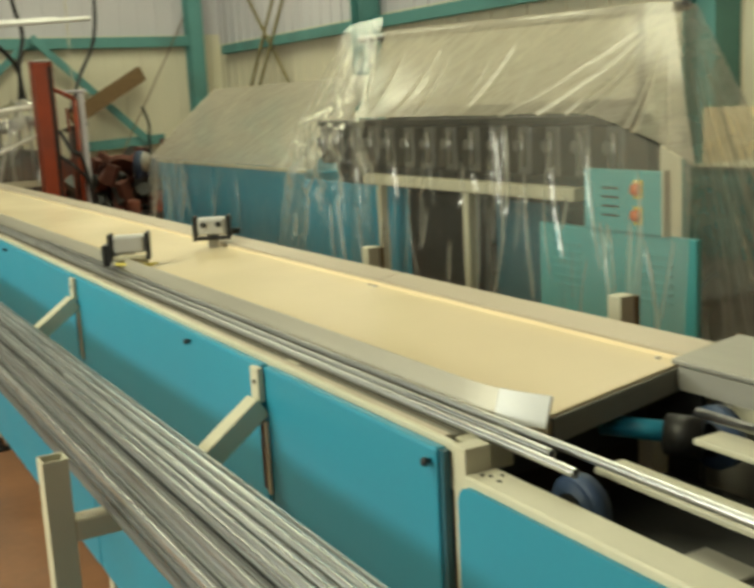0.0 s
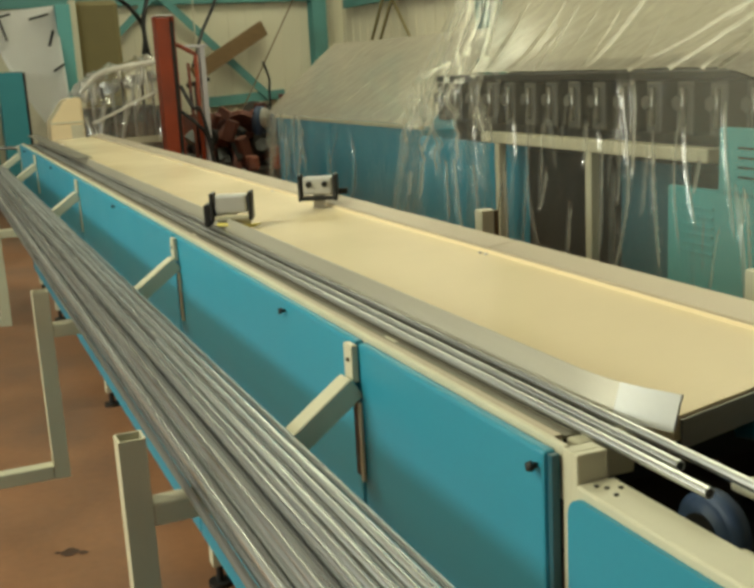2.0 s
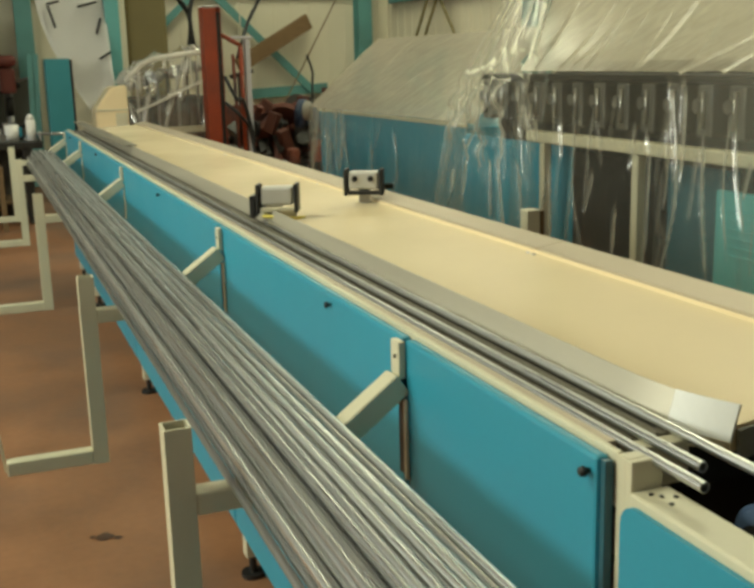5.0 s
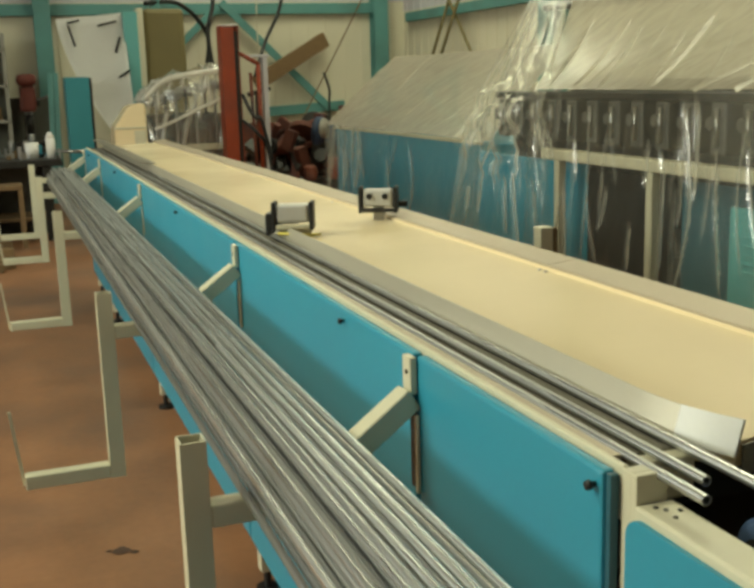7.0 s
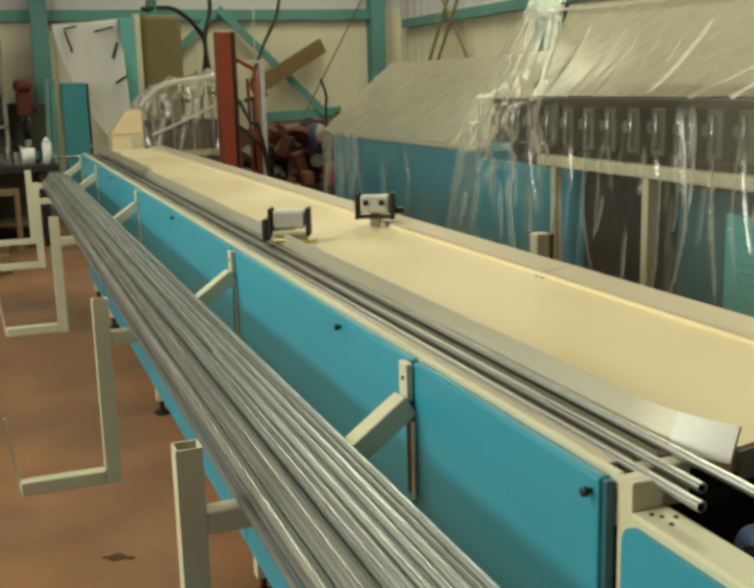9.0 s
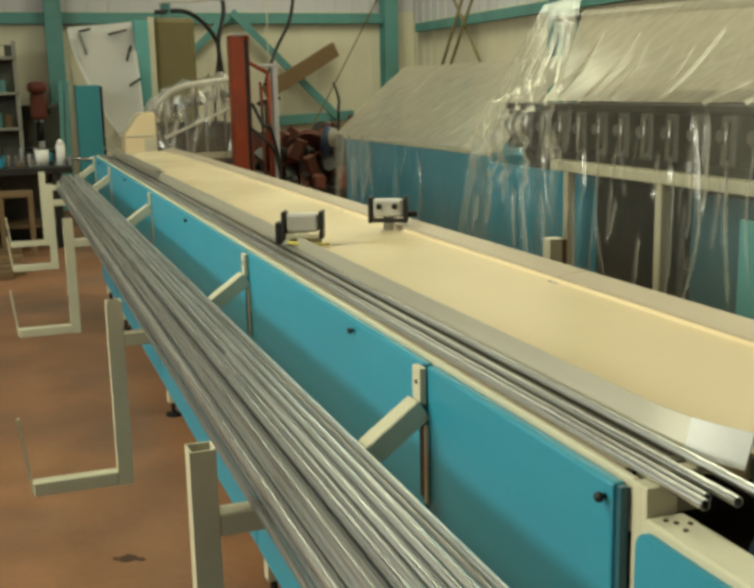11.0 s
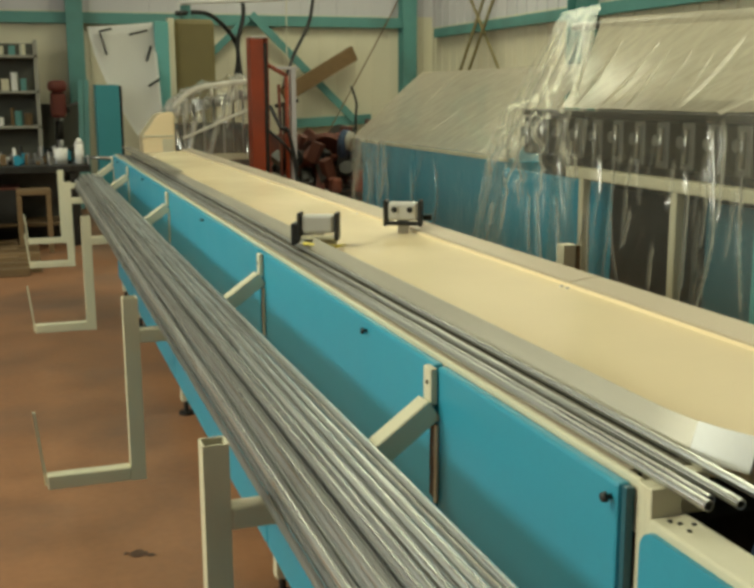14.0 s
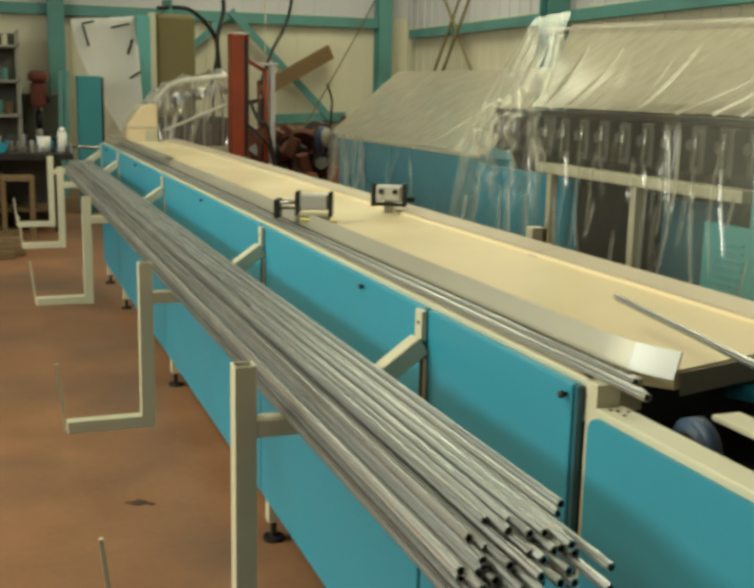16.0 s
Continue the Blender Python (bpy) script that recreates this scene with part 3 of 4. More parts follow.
pusher = thing("pusher_head", "black pusher fork on steel rods above the trough", "pusher")
part("fork", box(-0.008, 0.008, -0.030, 0.030, 0.006, 0.060, 0.003), BLACK, pusher, "black pusher fork")
for dy in (-0.022, 0.022):
    part("rod", rod(bmesh.new(), (0.0, dy, 0.052), (0.075, dy, 0.052), 0.0045, 10), STEEL, pusher, "steel sliding rod", True)
part("tie", box(-0.004, 0.072, -0.004, 0.004, 0.030, 0.038, 0.001), STEEL, pusher)

# ---- rack arms that carry the finished tubes ----


def rack_arm(y, top=0.880):
    ob = thing("rack_arm", "cream square-tube rack arm carrying finished tubes", "rack", "tube rack arms")
    part("mounting_plate", box(-0.012, -0.001, 0.006, 0.036, 0.895, 0.950, 0.002), CREAM, ob)
    part("plate_bolt", rod(bmesh.new(), (-0.0122, 0.018, 0.928), (-0.014, 0.018, 0.928), 0.0035, 8), DARK, ob)
    bm = bmesh.new()
    beam(bm, (-0.008, 0.018, 0.890), (-0.185, 0, 0.770), 0.034, 0.036, 0.003)
    part("diagonal_arm", bm, CREAM, ob, "cream diagonal arm")
    part("hanger_strip", box(-0.006, -0.001, 0.000, 0.008, 0.745, 0.865, 0.001), CREAM, ob)
    part("hanger_back", box(-0.005, -0.001, 0.0085, 0.028, 0.750, 0.862, 0.001), DARK, ob, "dark slotted hanger")
    part("cross_arm", box(-0.3125, -0.175, -0.018, 0.018, 0.755, 0.787, 0.003), CREAM, ob)
    bm = square_tube(bmesh.new(), -0.3310, 0.0, 0.0180, 0.0028, 0.412, top)
    part("upright", bm, CREAM, ob, "cream open-topped square tube")
    # black plug added so the hollow reads as deep shade
    part("bore_shade", box(-0.3455, -0.3165, -0.0145, 0.0145, 0.43, top - 0.018), BLACK, ob, "black plug standing for the shade inside the tube")
    part("lower_arm", box(-0.545, -0.3495, -0.018, 0.018, 0.412, 0.446, 0.003), CREAM, ob)
    bm = bmesh.new()
    beam(bm, (-0.547, 0.012, 0.415), (-0.566, 0.012, 0.600), 0.007, 0.007)
    part("end_wire", bm, CREAM, ob, "thin bent end wire")
    ob.location = (0, y, 0)
    return ob


for yy, top in ((0.452, 0.880), (1.60, 0.866), (3.34, 0.868), (4.98, 0.872), (5.95, 0.872)):
    rack_arm(yy, top)

# ---- tubes ----
TUBE_R, TUBE_L = 0.0056, 6.0


def tube_mesh(length=TUBE_L):
    bm = bmesh.new()
    n = 16
    rr = TUBE_R - 0.0012
    loops = []
    for r, y in ((rr, 0.10), (rr, 0.0), (TUBE_R, 0.0), (TUBE_R, length), (rr, length), (rr, length - 0.1)):
        loops.append([bm.verts.new((r * math.cos(a), y, r * math.sin(a))) for a in (k * math.tau / n for k in range(n))])
    for p, q in zip(loops, loops[1:]):
        for j in range(n):
            f = bm.faces.new((p[j], p[(j + 1) % n], q[(j + 1) % n], q[j]))
            f.smooth = True
    bm.faces.new(loops[0])
    bm.faces.new(loops[-1])
    bmesh.ops.recalc_face_normals(bm, faces=bm.faces)
    me = bpy.data.meshes.new("tube")
    bm.to_mesh(me)
    bm.free()
    me.materials.append(ALU)
    me.set_sharp_from_angle(angle=radians(35))
    return me


TUBE = tube_mesh()


def tube(label, group):
    return tagged(new("aluminium_tube", TUBE), label, "tube", group)


# the finished pile on the rack: rows that rest on the arms, their ends uneven


def arm_top(x):
    return max(0.787, 0.890 + 0.678 * (x + 0.008) + 0.0217)


rng = random.Random(4)
pile = []
d = 2 * TUBE_R
for row in range(6):
    z = 0.787 + TUBE_R + 0.0008 + row * d * 0.88
    x = -0.262 + (row % 2) * TUBE_R + 2 * TUBE_R * row
    while arm_top(x) + TUBE_R * 1.2 < z + 0.0005:
        pile.append((x, z))
        x += d * 1.005
edge = {z: x for x, z in pile}
for x, z in pile:
    ob = tube("dull aluminium tube in the stacked pile on the rack", "stacked tubes")
    s = rng.uniform(-1, 1) * (0.3 if x == edge[z] else 1.0)
    lift = min(1.0, max(0.0, (z - 0.80) / 0.03))
    s *= 1.0 + 2.2 * lift * (x != edge[z])
    dx = 0.0 if x == edge[z] else rng.uniform(-0.006, 0.005) * (0.4 + lift)
    ob.matrix_world = pose(x + dx + (0.0018 if x == edge[z] else rng.uniform(-0.0015, 0.0015)), -0.275 + rng.choice((-0.05, -0.02, 0.0, 0.03, 0.07)) + rng.uniform(-0.02, 0.02), z, 0.0, rng.uniform(0, 360), s * 0.03 + math.degrees(dx / TUBE_L))

# loose tubes lying across the top of the pile, fanned out at their near ends
for k in range(10):
    x = -0.246 + 0.0125 * k
    z = 0.787 + 3 * TUBE_R + min(5.0, (x + 0.262) / d) * d * 0.88 + 0.0005
    dx = rng.uniform(-0.014, 0.012)
    ob = tube("dull aluminium tube in the stacked pile on the rack", "stacked tubes")
    ob.matrix_world = pose(x + dx, -0.235 + rng.uniform(-0.05, 0.05), z, 0.0, rng.uniform(0, 360), math.degrees(dx / TUBE_L))

# ---- background machines ----


def plain_box(name, a, material, parent, label="", bevel=0.006):
    return part(name, box(*a, bevel), material, parent, label)


# covered press line: frame, row of heads, teal cabinets under a polythene tent
press = thing("covered_machine", "cream and teal machine with dark heads under clear polythene", "machine")
plain_box("top_beam", (1.76, 1.82, 1.782, 3.27, 0.965, 1.012), CREAM, press, "cream cross beam")
for yy in (3.14, 2.45):
    plain_box("post", (1.765, 1.805, yy - 0.02, yy + 0.02, 0.0, 0.9645), CREAM, press, "cream post")
for yy in (1.7, 3.9):
    plain_box("rear_leg", (2.75, 2.81, yy - 0.03, yy + 0.03, 0.0, 1.0), DARK, press)
plain_box("bed", (1.94, 2.80, 1.48, 3.95, 0.30, 0.62), DARK, press, "dark steel bed")
# dark plate added to stand for the shade inside the machine
plain_box("back_shade", (2.40, 2.44, 2.15, 4.1, 0.0, 1.30), DARK, press, "dark plate added as shade behind the heads")
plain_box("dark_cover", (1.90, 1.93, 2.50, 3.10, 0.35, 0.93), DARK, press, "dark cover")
# black sheet added for the shade between the heads
plain_box("head_shade", (1.975, 1.99, 1.60, 3.92, 0.90, 1.224), BLACK, press)
plain_box("head_rail", (1.86, 1.98, 1.62, 3.92, 1.225, 1.255), DARK, press, "dark head rail")
for k in range(14):
    yy = 1.66 + 0.165 * k
    head = part("head", box(1.84, 1.95, yy - 0.042, yy + 0.042, 1.04, 1.222, 0.008), IRON, press, "dark cast head")
    part("piston", rod(bmesh.new(), (1.835, yy, 1.07), (1.835, yy, 1.20), 0.010, 14), STEEL, head, "", True)
    part("nut", rod(bmesh.new(), (1.82, yy + 0.02, 1.15), (1.838, yy + 0.02, 1.15), 0.026, 6), IRON, head)
plain_box("mid_panel", (1.90, 1.915, 3.10, 4.20, 0.25, 0.94), TEAL, press, "teal lower panel")
# same teal as its neighbour, darkened for the shade under the beam
plain_box("lower_panel", (1.88, 1.895, 2.01, 2.40, 0.25, 0.93), TEAL_SHADED, press, "teal lower panel")
# control cabinet
cab = part("control_box", box(1.76, 1.785, 1.366, 1.730, 0.8805, 1.084, 0.006), TURQUOISE, press, "teal control box with two orange rotary switches")
part("trim", box(1.755, 1.786, 1.355, 1.3655, 0.8805, 1.087, 0.001), CREAM, cab)
for zz in (1.024, 0.940):
    sw = part("switch", rod(bmesh.new(), (1.759, 1.475, zz), (1.742, 1.475, zz), 0.021, 20, 0.018), ORANGE, cab, "orange rotary switch", True)
    part("switch_plate", box(1.7565, 1.7595, 1.45, 1.49, zz - 0.030, zz + 0.030), YELLOW, sw)
for k in range(4):
    part("label_bar", box(1.7575, 1.7595, 1.56, 1.64, 0.93 + 0.03 * k, 0.937 + 0.03 * k), DARK, cab)
low = part("cabinet", box(1.78, 1.805, 1.245, 2.00, 0.0, 0.879, 0.006), TURQUOISE, press, "teal louvred cabinet")
for yy in (1.34, 1.77):
    for k in range(6):
        part("louvre", box(1.772, 1.782, yy, yy + 0.15, 0.66 + 0.03 * k, 0.67 + 0.03 * k, 0.002), TURQUOISE, low)

# polythene tent over it
tent = thing("polythene_tent", "clear creased polythene sheet draped over the machine", "sheet", "polythene covers")


def slope_at(u, v):
    """Ridge to front edge; u along the machine from the far end, v downwards."""
    top = Vector((2.25 + 0.25 * u, 3.82 - 1.78 * u, 1.70 - 0.03 * u))
    low = Vector((1.70 - 0.045 * u, 3.22 - 2.09 * u, 1.272 - 0.15 * (max(0, u - 0.76) / 0.24) ** 1.3))
    sag = -0.04 * math.sin(math.pi * v)
    return top.lerp(low, v) + Vector((0, 0, sag))


def fan_folds(seed, count):
    """Folds that run from the near peak of the ridge out to the front edge."""
    r = random.Random(seed)
    return [(0.52 + 0.46 * (k + r.uniform(0.1, 0.9)) / count, r.uniform(0.3, 1.0), r.uniform(0.004, 0.010)) for k in range(count)]


FAN = fan_folds(12, 8)
SLANT = [(0.03 + 0.06 * k + 0.025 * math.sin(k * 5.1), -0.13 - 0.05 * math.sin(k * 2.3), 0.0, 0.007 + 0.003 * math.sin(k * 3.7), 0.5 + 0.4 * math.sin(k * 7.9), 0.18 + 0.22 * math.sin(k * 1.7) ** 2, 1.02) for k in range(11)]


def slope_gather(u, v):
    best = max(gathered(SLANT, u, v), 0.6 * min(1.0, max(0.0, (u - 0.93) / 0.07)))
    for u1, h, w in FAN:
        centre = 0.985 + (u1 - 0.985) * max(0.0, v - 0.02) / 0.98
        off = abs(u - centre)
        ww = w * (0.35 + 0.65 * v)
        if off < ww:
            best = max(best, h * (1 - off / ww) * min(1, 0.35 + 1.4 * v))
    return best


bm = bmesh.new()
sheet(bm, slope_at, 330, 70, lambda u, v: 0.014 * slope_gather(u, v) + 0.004 * wav(u * 7, v * 3, 2))
# bright streaks coloured into the creases and the near edge
lay = bm.verts.layers.float["whiteness"]
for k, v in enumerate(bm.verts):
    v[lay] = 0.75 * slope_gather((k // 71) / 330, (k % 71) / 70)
part("slope", bm, FILM_DULL, tent, "dusty sloping polythene with fanned creases", True)


def hang_at(u, v):
    p = slope_at(u, 1.0)
    flare = 0.10 * v
    return (p.x - flare * 0.5, p.y, p.z - 0.95 * v)


def hang_fold(u, v):
    return 0.010 * crease(u * 9 + 0.5 * wav(u * 5, v * 3), v * 0.7, 11) * (0.3 + 0.35 * v) - 0.02


bm = bmesh.new()
sheet(bm, hang_at, 330, 70, hang_fold, folds(17, 60, 0.0065, 0.0, 0.06, (0.12, 0.6), (0.0, 0.6)), 0.02)
# film made whiter towards the near end
lay = bm.verts.layers.float["whiteness"]
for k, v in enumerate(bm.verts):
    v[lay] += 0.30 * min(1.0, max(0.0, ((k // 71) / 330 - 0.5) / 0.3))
part("front_curtain", bm, FILM, tent, "clear hanging polythene", True)


def left_at(u, v):
    """The gathered end curtain, from the far peak down and outwards."""
    top = Vector((2.25, 4.22, 1.755)).lerp(Vector((2.25, 3.83, 1.765)), u)
    mid = Vector((1.72, 4.02, 1.10)).lerp(Vector((1.695, 3.12, 1.262)), u)
    low = Vector((1.66, 4.14, 0.40)).lerp(Vector((1.63, 2.90, 0.40)), u)
    w = v * 2
    return top.lerp(mid, w) if w < 1 else mid.lerp(low, w - 1)


bm = bmesh.new()
sheet(bm, left_at, 240, 130, lambda u, v: 0.012 * crease(u * 5 + 0.4 * wav(v * 4, u * 2), v * 0.9, 21) * (0.25 + v) + 0.05 * (crease(u * 6 + v, v * 11, 9) - 0.5) * max(0.0, 1 - 4.5 * abs(v - 0.54)) - 0.01,
      folds(8, 16, 0.013, 0.0, 0.03, (0.35, 0.8), (0.02, 0.22)) + folds(9, 60, 0.015, 0.0, 0.5, (0.06, 0.28), (0.40, 0.75)), 0.03)
part("end_curtain", bm, FILM_DRAPE, tent, "gathered clear polythene", True)


def right_at(u, v):
    top = Vector((2.48, 2.04, 1.668)).lerp(Vector((2.56, 1.98, 1.64)), u)
    low = Vector((1.69, 1.13, 0.35)).lerp(Vector((2.45, 1.06, 0.35)), u)
    return top.lerp(low, v ** 0.8)


bm = bmesh.new()
sheet(bm, right_at, 150, 70, lambda u, v: 0.02 * crease(u * 6, v * 1.0, 31) * (0.3 + v) - 0.02, folds(14, 16, 0.02, 0.0, 0.08, (0.4, 1.0), (0.0, 0.4)), 0.03)
part("near_curtain", bm, FILM_HAZE, tent, "clear polythene at the near end", True)
part("ridge_pole", rod(rod(rod(bmesh.new(), (2.25, 4.1, 1.675), (2.52, 1.98, 1.645), 0.02, 10), (2.26, 4.0, 0.0), (2.26, 4.0, 1.67), 0.02, 10), (2.50, 2.22, 0.0), (2.50, 2.22, 1.645), 0.02, 10), STEEL, tent, "steel ridge pole", True)

# second covered machine: long teal cabinet with a sloping cover
mach = thing("covered_cabinet", "long teal machine cabinet under dusty polythene", "machine")
for a, b in ((4.75, 6.28), (6.30, 7.52)):
    plain_box("cabinet_panel", (2.18, 2.95, a, b, 0.05, 0.93), TEAL, mach, "teal cabinet panel")
plain_box("plinth", (2.2, 2.9, 4.8, 7.5, 0.0, 0.05), DARK, mach)
plain_box("cabinet_trim", (2.165, 2.2, 4.75, 7.55, 0.9305, 0.952), CREAM, mach, "cream edge trim")
bm = bmesh.new()
beam(bm, (2.712, 6.86, 1.22), (3.02, 6.80, 1.375), 0.05, 0.05, 0.004)
beam(bm, (2.712, 6.86, 1.22), (2.30, 5.24, 0.985), 0.05, 0.05, 0.004)
beam(bm, (2.95, 6.81, 1.33), (2.95, 6.81, 0.932), 0.04, 0.04, 0.004)
part("inner_strut", bm, TEAL_PALE, mach, "teal strut")
plain_box("rear_frame", (2.97, 3.2, 5.0, 8.2, 0.0, 0.95), TEAL_STEEL, mach)
cover = thing("polythene_cover", "dusty polythene sheet over the long cabinet", "sheet", "polythene covers")


def cov_at(u, v):
    low = Vector((2.14, 7.66 - 3.1 * u, 0.965))
    top = Vector((3.25, 8.85 - 3.3 * u, 1.535))
    return low.lerp(top, v) + Vector((0, 0, 0.02 * math.sin(math.pi * v)))


bm = bmesh.new()
sheet(bm, cov_at, 200, 50, lambda u, v: 0.006 * wav(u * 6, v * 3, 4) - 0.003, folds(21, 5, 0.007, 0.25, 0.3, (0.3, 0.9), (-0.3, 0.5)) + [(0.02 + 0.035 * k, -0.02 - 0.03 * k, 0.0, 0.006, 0.8 - 0.15 * k, -0.2, 1.1) for k in range(4)], 0.012)
part("slope", bm, FILM_COVER, cover, "dusty sloping polythene", True)
bm = bmesh.new()
sheet(bm, lambda u, v: (2.14 - 0.03 * v, 7.68 - 3.12 * u + (0.05 * v if u < 0.2 else 0), 0.965 - 0.8 * v), 320, 50,
      lambda u, v: 0.010 * crease(u * 10 + 0.3 * wav(u * 9, v * 4), v * 0.6, 51) * (0.3 + v) - 0.012,
      [(0.28 * f[0] if k % 4 else f[0], *f[1:4], min(1.0, 1.5 * f[4]), *f[5:]) for k, f in enumerate(folds(22, 44, 0.006, 0.0, 0.06, (0.3, 0.9), (-0.3, 0.2)))], 0.025)
part("front_curtain", bm, FILM, cover, "clear hanging polythene", True)
bm = bmesh.new()
sheet(bm, lambda u, v: (2.14 + 1.11 * u, 7.70 + 1.15 * u, (0.965 + 0.57 * u) * (1 - v) + 0.15 * v), 70, 40,
      lambda u, v: 0.02 * crease(u * 9, v * 0.7, 61) * (0.3 + v) - 0.012, folds(23, 12, 0.02, 0.0, 0.1), 0.02)
part("end_curtain", bm, FILM, cover, "clear hanging polythene", True)
# cabinet and board beyond the tent
side = thing("side_cabinet", "teal switch cabinet beside the covered machine", "cabinet")
plain_box("body", (2.86, 3.25, 1.95, 2.25, 0.0, 0.985), TURQUOISE, side)
plain_box("top", (2.85, 3.26, 1.94, 2.26, 0.986, 1.0), CREAM, side)
plain_box("door", (2.846, 2.8595, 1.97, 2.23, 0.05, 0.95), TURQUOISE, side)
chest = thing("dark_chest", "dark brown chest standing before the board", "chest")
plain_box("body", (3.95, 4.25, 2.3, 3.25, 0.0, 0.66), BROWN, chest)
plain_box("lid", (3.93, 4.27, 2.28, 3.27, 0.661, 0.69), BROWN, chest)
board = thing("leaning_board", "pale cream board standing by the wall", "board")
plain_box("panel", (4.3, 4.34, 2.2, 3.55, 0.0, 1.2), TABLE, board)

# ---- far end of the hall ----
# tall white cabinet with teal and cream edge and an olive side
tall = thing("tall_cabinet", "tall white sheet cabinet with teal and cream edges", "cabinet")
bm = bmesh.new()
grid = []
for i in range(13):
    u = i / 12
    row = []
    for j in range(13):
        v = j / 12
        half = 1.0 - 0.72 * v ** 1.6
        row.append(bm.verts.new((0.90 - (0.70 - 0.12 * u) * half * (1 - u), 10.86 - 0.5 * v + 0.03 * math.sin(3 * u), 2.10 - 0.06 * (1 - u) - 1.27 * v)))
    grid.append(row)
for i in range(12):
    for j in range(12):
        bm.faces.new((grid[i][j], grid[i + 1][j], grid[i + 1][j + 1], grid[i][j + 1]))
ext = bmesh.ops.solidify(bm, geom=bm.faces[:], thickness=0.01)
part("white_sheet", bm, WHITE, tall, "white curved sheet with dark clips", True)
plain_box("teal_edge", (0.885, 1.035, 10.74, 10.92, 1.10, 2.10), TEAL_PALE, tall, "teal edge panel")
plain_box("cream_edge", (1.032, 1.10, 10.76, 10.9, 0.60, 2.14), CREAM, tall, "cream edge strip")
plain_box("olive_side", (1.102, 1.56, 10.86, 11.2, 0.0, 2.14), OLIVE, tall, "olive brown side board", 0.05)
for a, b in (((0.31, 1.99), (0.44, 2.02)), ((0.32, 1.97), (0.37, 1.75)), ((0.62, 1.96), (0.82, 2.01)), ((0.84, 1.84), (0.78, 1.68)), ((0.78, 1.42), (0.90, 1.49))):
    bm = bmesh.new()
    beam(bm, (a[0], 10.835 - 0.4 * (2.07 - a[1]), a[1]), (b[0], 10.835 - 0.4 * (2.07 - b[1]), b[1]), 0.02, 0.022, 0.003)
    part("clip", bm, BLACK, tall, "dark clip")
plain_box("base", (0.5, 1.10, 10.95, 11.3, 0.0, 0.60), DARK, tall)
# cream cowl at the table end
cowl = thing("cream_cowl", "cream sheet metal cowl beyond the table end", "cowl")
bm = bmesh.new()
face = bm.faces.new([bm.verts.new((x, 7.9, z)) for x, z in ((0.395, 0.0), (0.405, 1.0), (0.535, 1.175), (0.665, 1.19), (0.665, 0.0))])
ext = bmesh.ops.extrude_face_region(bm, geom=[face])
bmesh.ops.translate(bm, vec=(0, 0.34, 0), verts=[v for v in ext["geom"] if isinstance(v, bmesh.types.BMVert)])
bmesh.ops.recalc_face_normals(bm, faces=bm.faces)
bmesh.ops.bevel(bm, geom=bm.edges[:], offset=0.012, segments=2, affect="EDGES")
part("housing", bm, TABLE, cowl)
part("seam_strip", box(0.402, 0.664, 7.893, 7.8995, 0.985, 1.0, 0.001), CREAM, cowl, "cream seam strip")
part("front_plate", box(0.56, 0.655, 7.893, 7.8995, 0.62, 0.97, 0.001), CREAM, cowl, "cream bolted plate")
# wrapped machine behind the red column
wrapm = thing("wrapped_machine", "low machine wrapped in shiny clear polythene", "machine")
plain_box("body", (0.85, 1.62, 9.3, 10.0, 0.0, 1.04), DARK, wrapm, "dark machine body")
plain_box("bed_slot", (0.95, 1.5, 9.285, 9.2995, 0.78, 0.98), IRON, wrapm, "dark slot")
for k in range(6):
    part("roller", rod(bmesh.new(), (0.9 + 0.13 * k, 9.28, 1.17 + 0.03 * k), (0.9 + 0.13 * k, 9.9, 1.17 + 0.03 * k), 0.05, 14), STEEL, wrapm, "", True)
plain_box("rail", (0.85, 1.62, 9.24, 9.29, 0.70, 0.76), CREAM, wrapm)


def wrap_at(u, v):
    x = 0.80 + 0.88 * u
    peak = 1.18 + 0.30 * min(1, u * 2.2) + 0.03 * math.sin(u * 9)
    if v < 0.5:
        return (x, 9.15 - 0.04 * math.sin(v * 6), 0.55 + (peak - 0.6) * v * 2)
    return (x, 9.15 + (v - 0.5) * 1.8, peak - 0.05 + 0.06 * math.sin((v - 0.5) * 6))


bm = bmesh.new()
sheet(bm, wrap_at, 160, 90, lambda u, v: 0.03 * crease(u * 5 + v * 3, v * 5, 71) - 0.03, folds(31, 30, 0.03, 0.1, 0.5, (0.2, 0.6), (0.0, 0.6)), 0.04)
part("wrapping", bm, FILM_SHINY, wrapm, "shiny clear polythene wrapping", True)
curve_tube("rolled_edge", [(0.82, 9.12, 1.20), (1.0, 9.10, 1.36), (1.25, 9.10, 1.42), (1.68, 9.12, 1.46)], 0.026, FILM_ROLL, wrapm, "rolled-up edge of the polythene")
curve_tube("rolled_fold", [(0.9, 9.08, 0.92), (1.1, 9.07, 1.0), (1.4, 9.07, 1.13), (1.66, 9.10, 1.22)], 0.016, FILM_ROLL, wrapm)
for k in range(7):
    plain_box("frame_bar", (0.93 + 0.095 * k, 0.955 + 0.095 * k, 9.21, 9.235, 0.765, 1.22 + 0.02 * k), (STEEL, DARK)[k % 2], wrapm)
# overhead jib standing on the tall cabinet
jib = thing("overhead_jib", "pale pipe arm on a teal bracket above the cabinet", "jib")
plain_box("bracket", (1.22, 1.32, 10.98, 11.08, 2.1405, 2.42), TEAL_STEEL, jib, "teal steel bracket")
part("arm", rod(rod(bmesh.new(), (1.20, 10.96, 2.32), (2.66, 10.96, 2.41), 0.028, 14), (1.3, 10.96, 2.36), (2.3, 10.96, 2.42), 0.012, 8), WHITE, jib, "pale pipe arm", True)
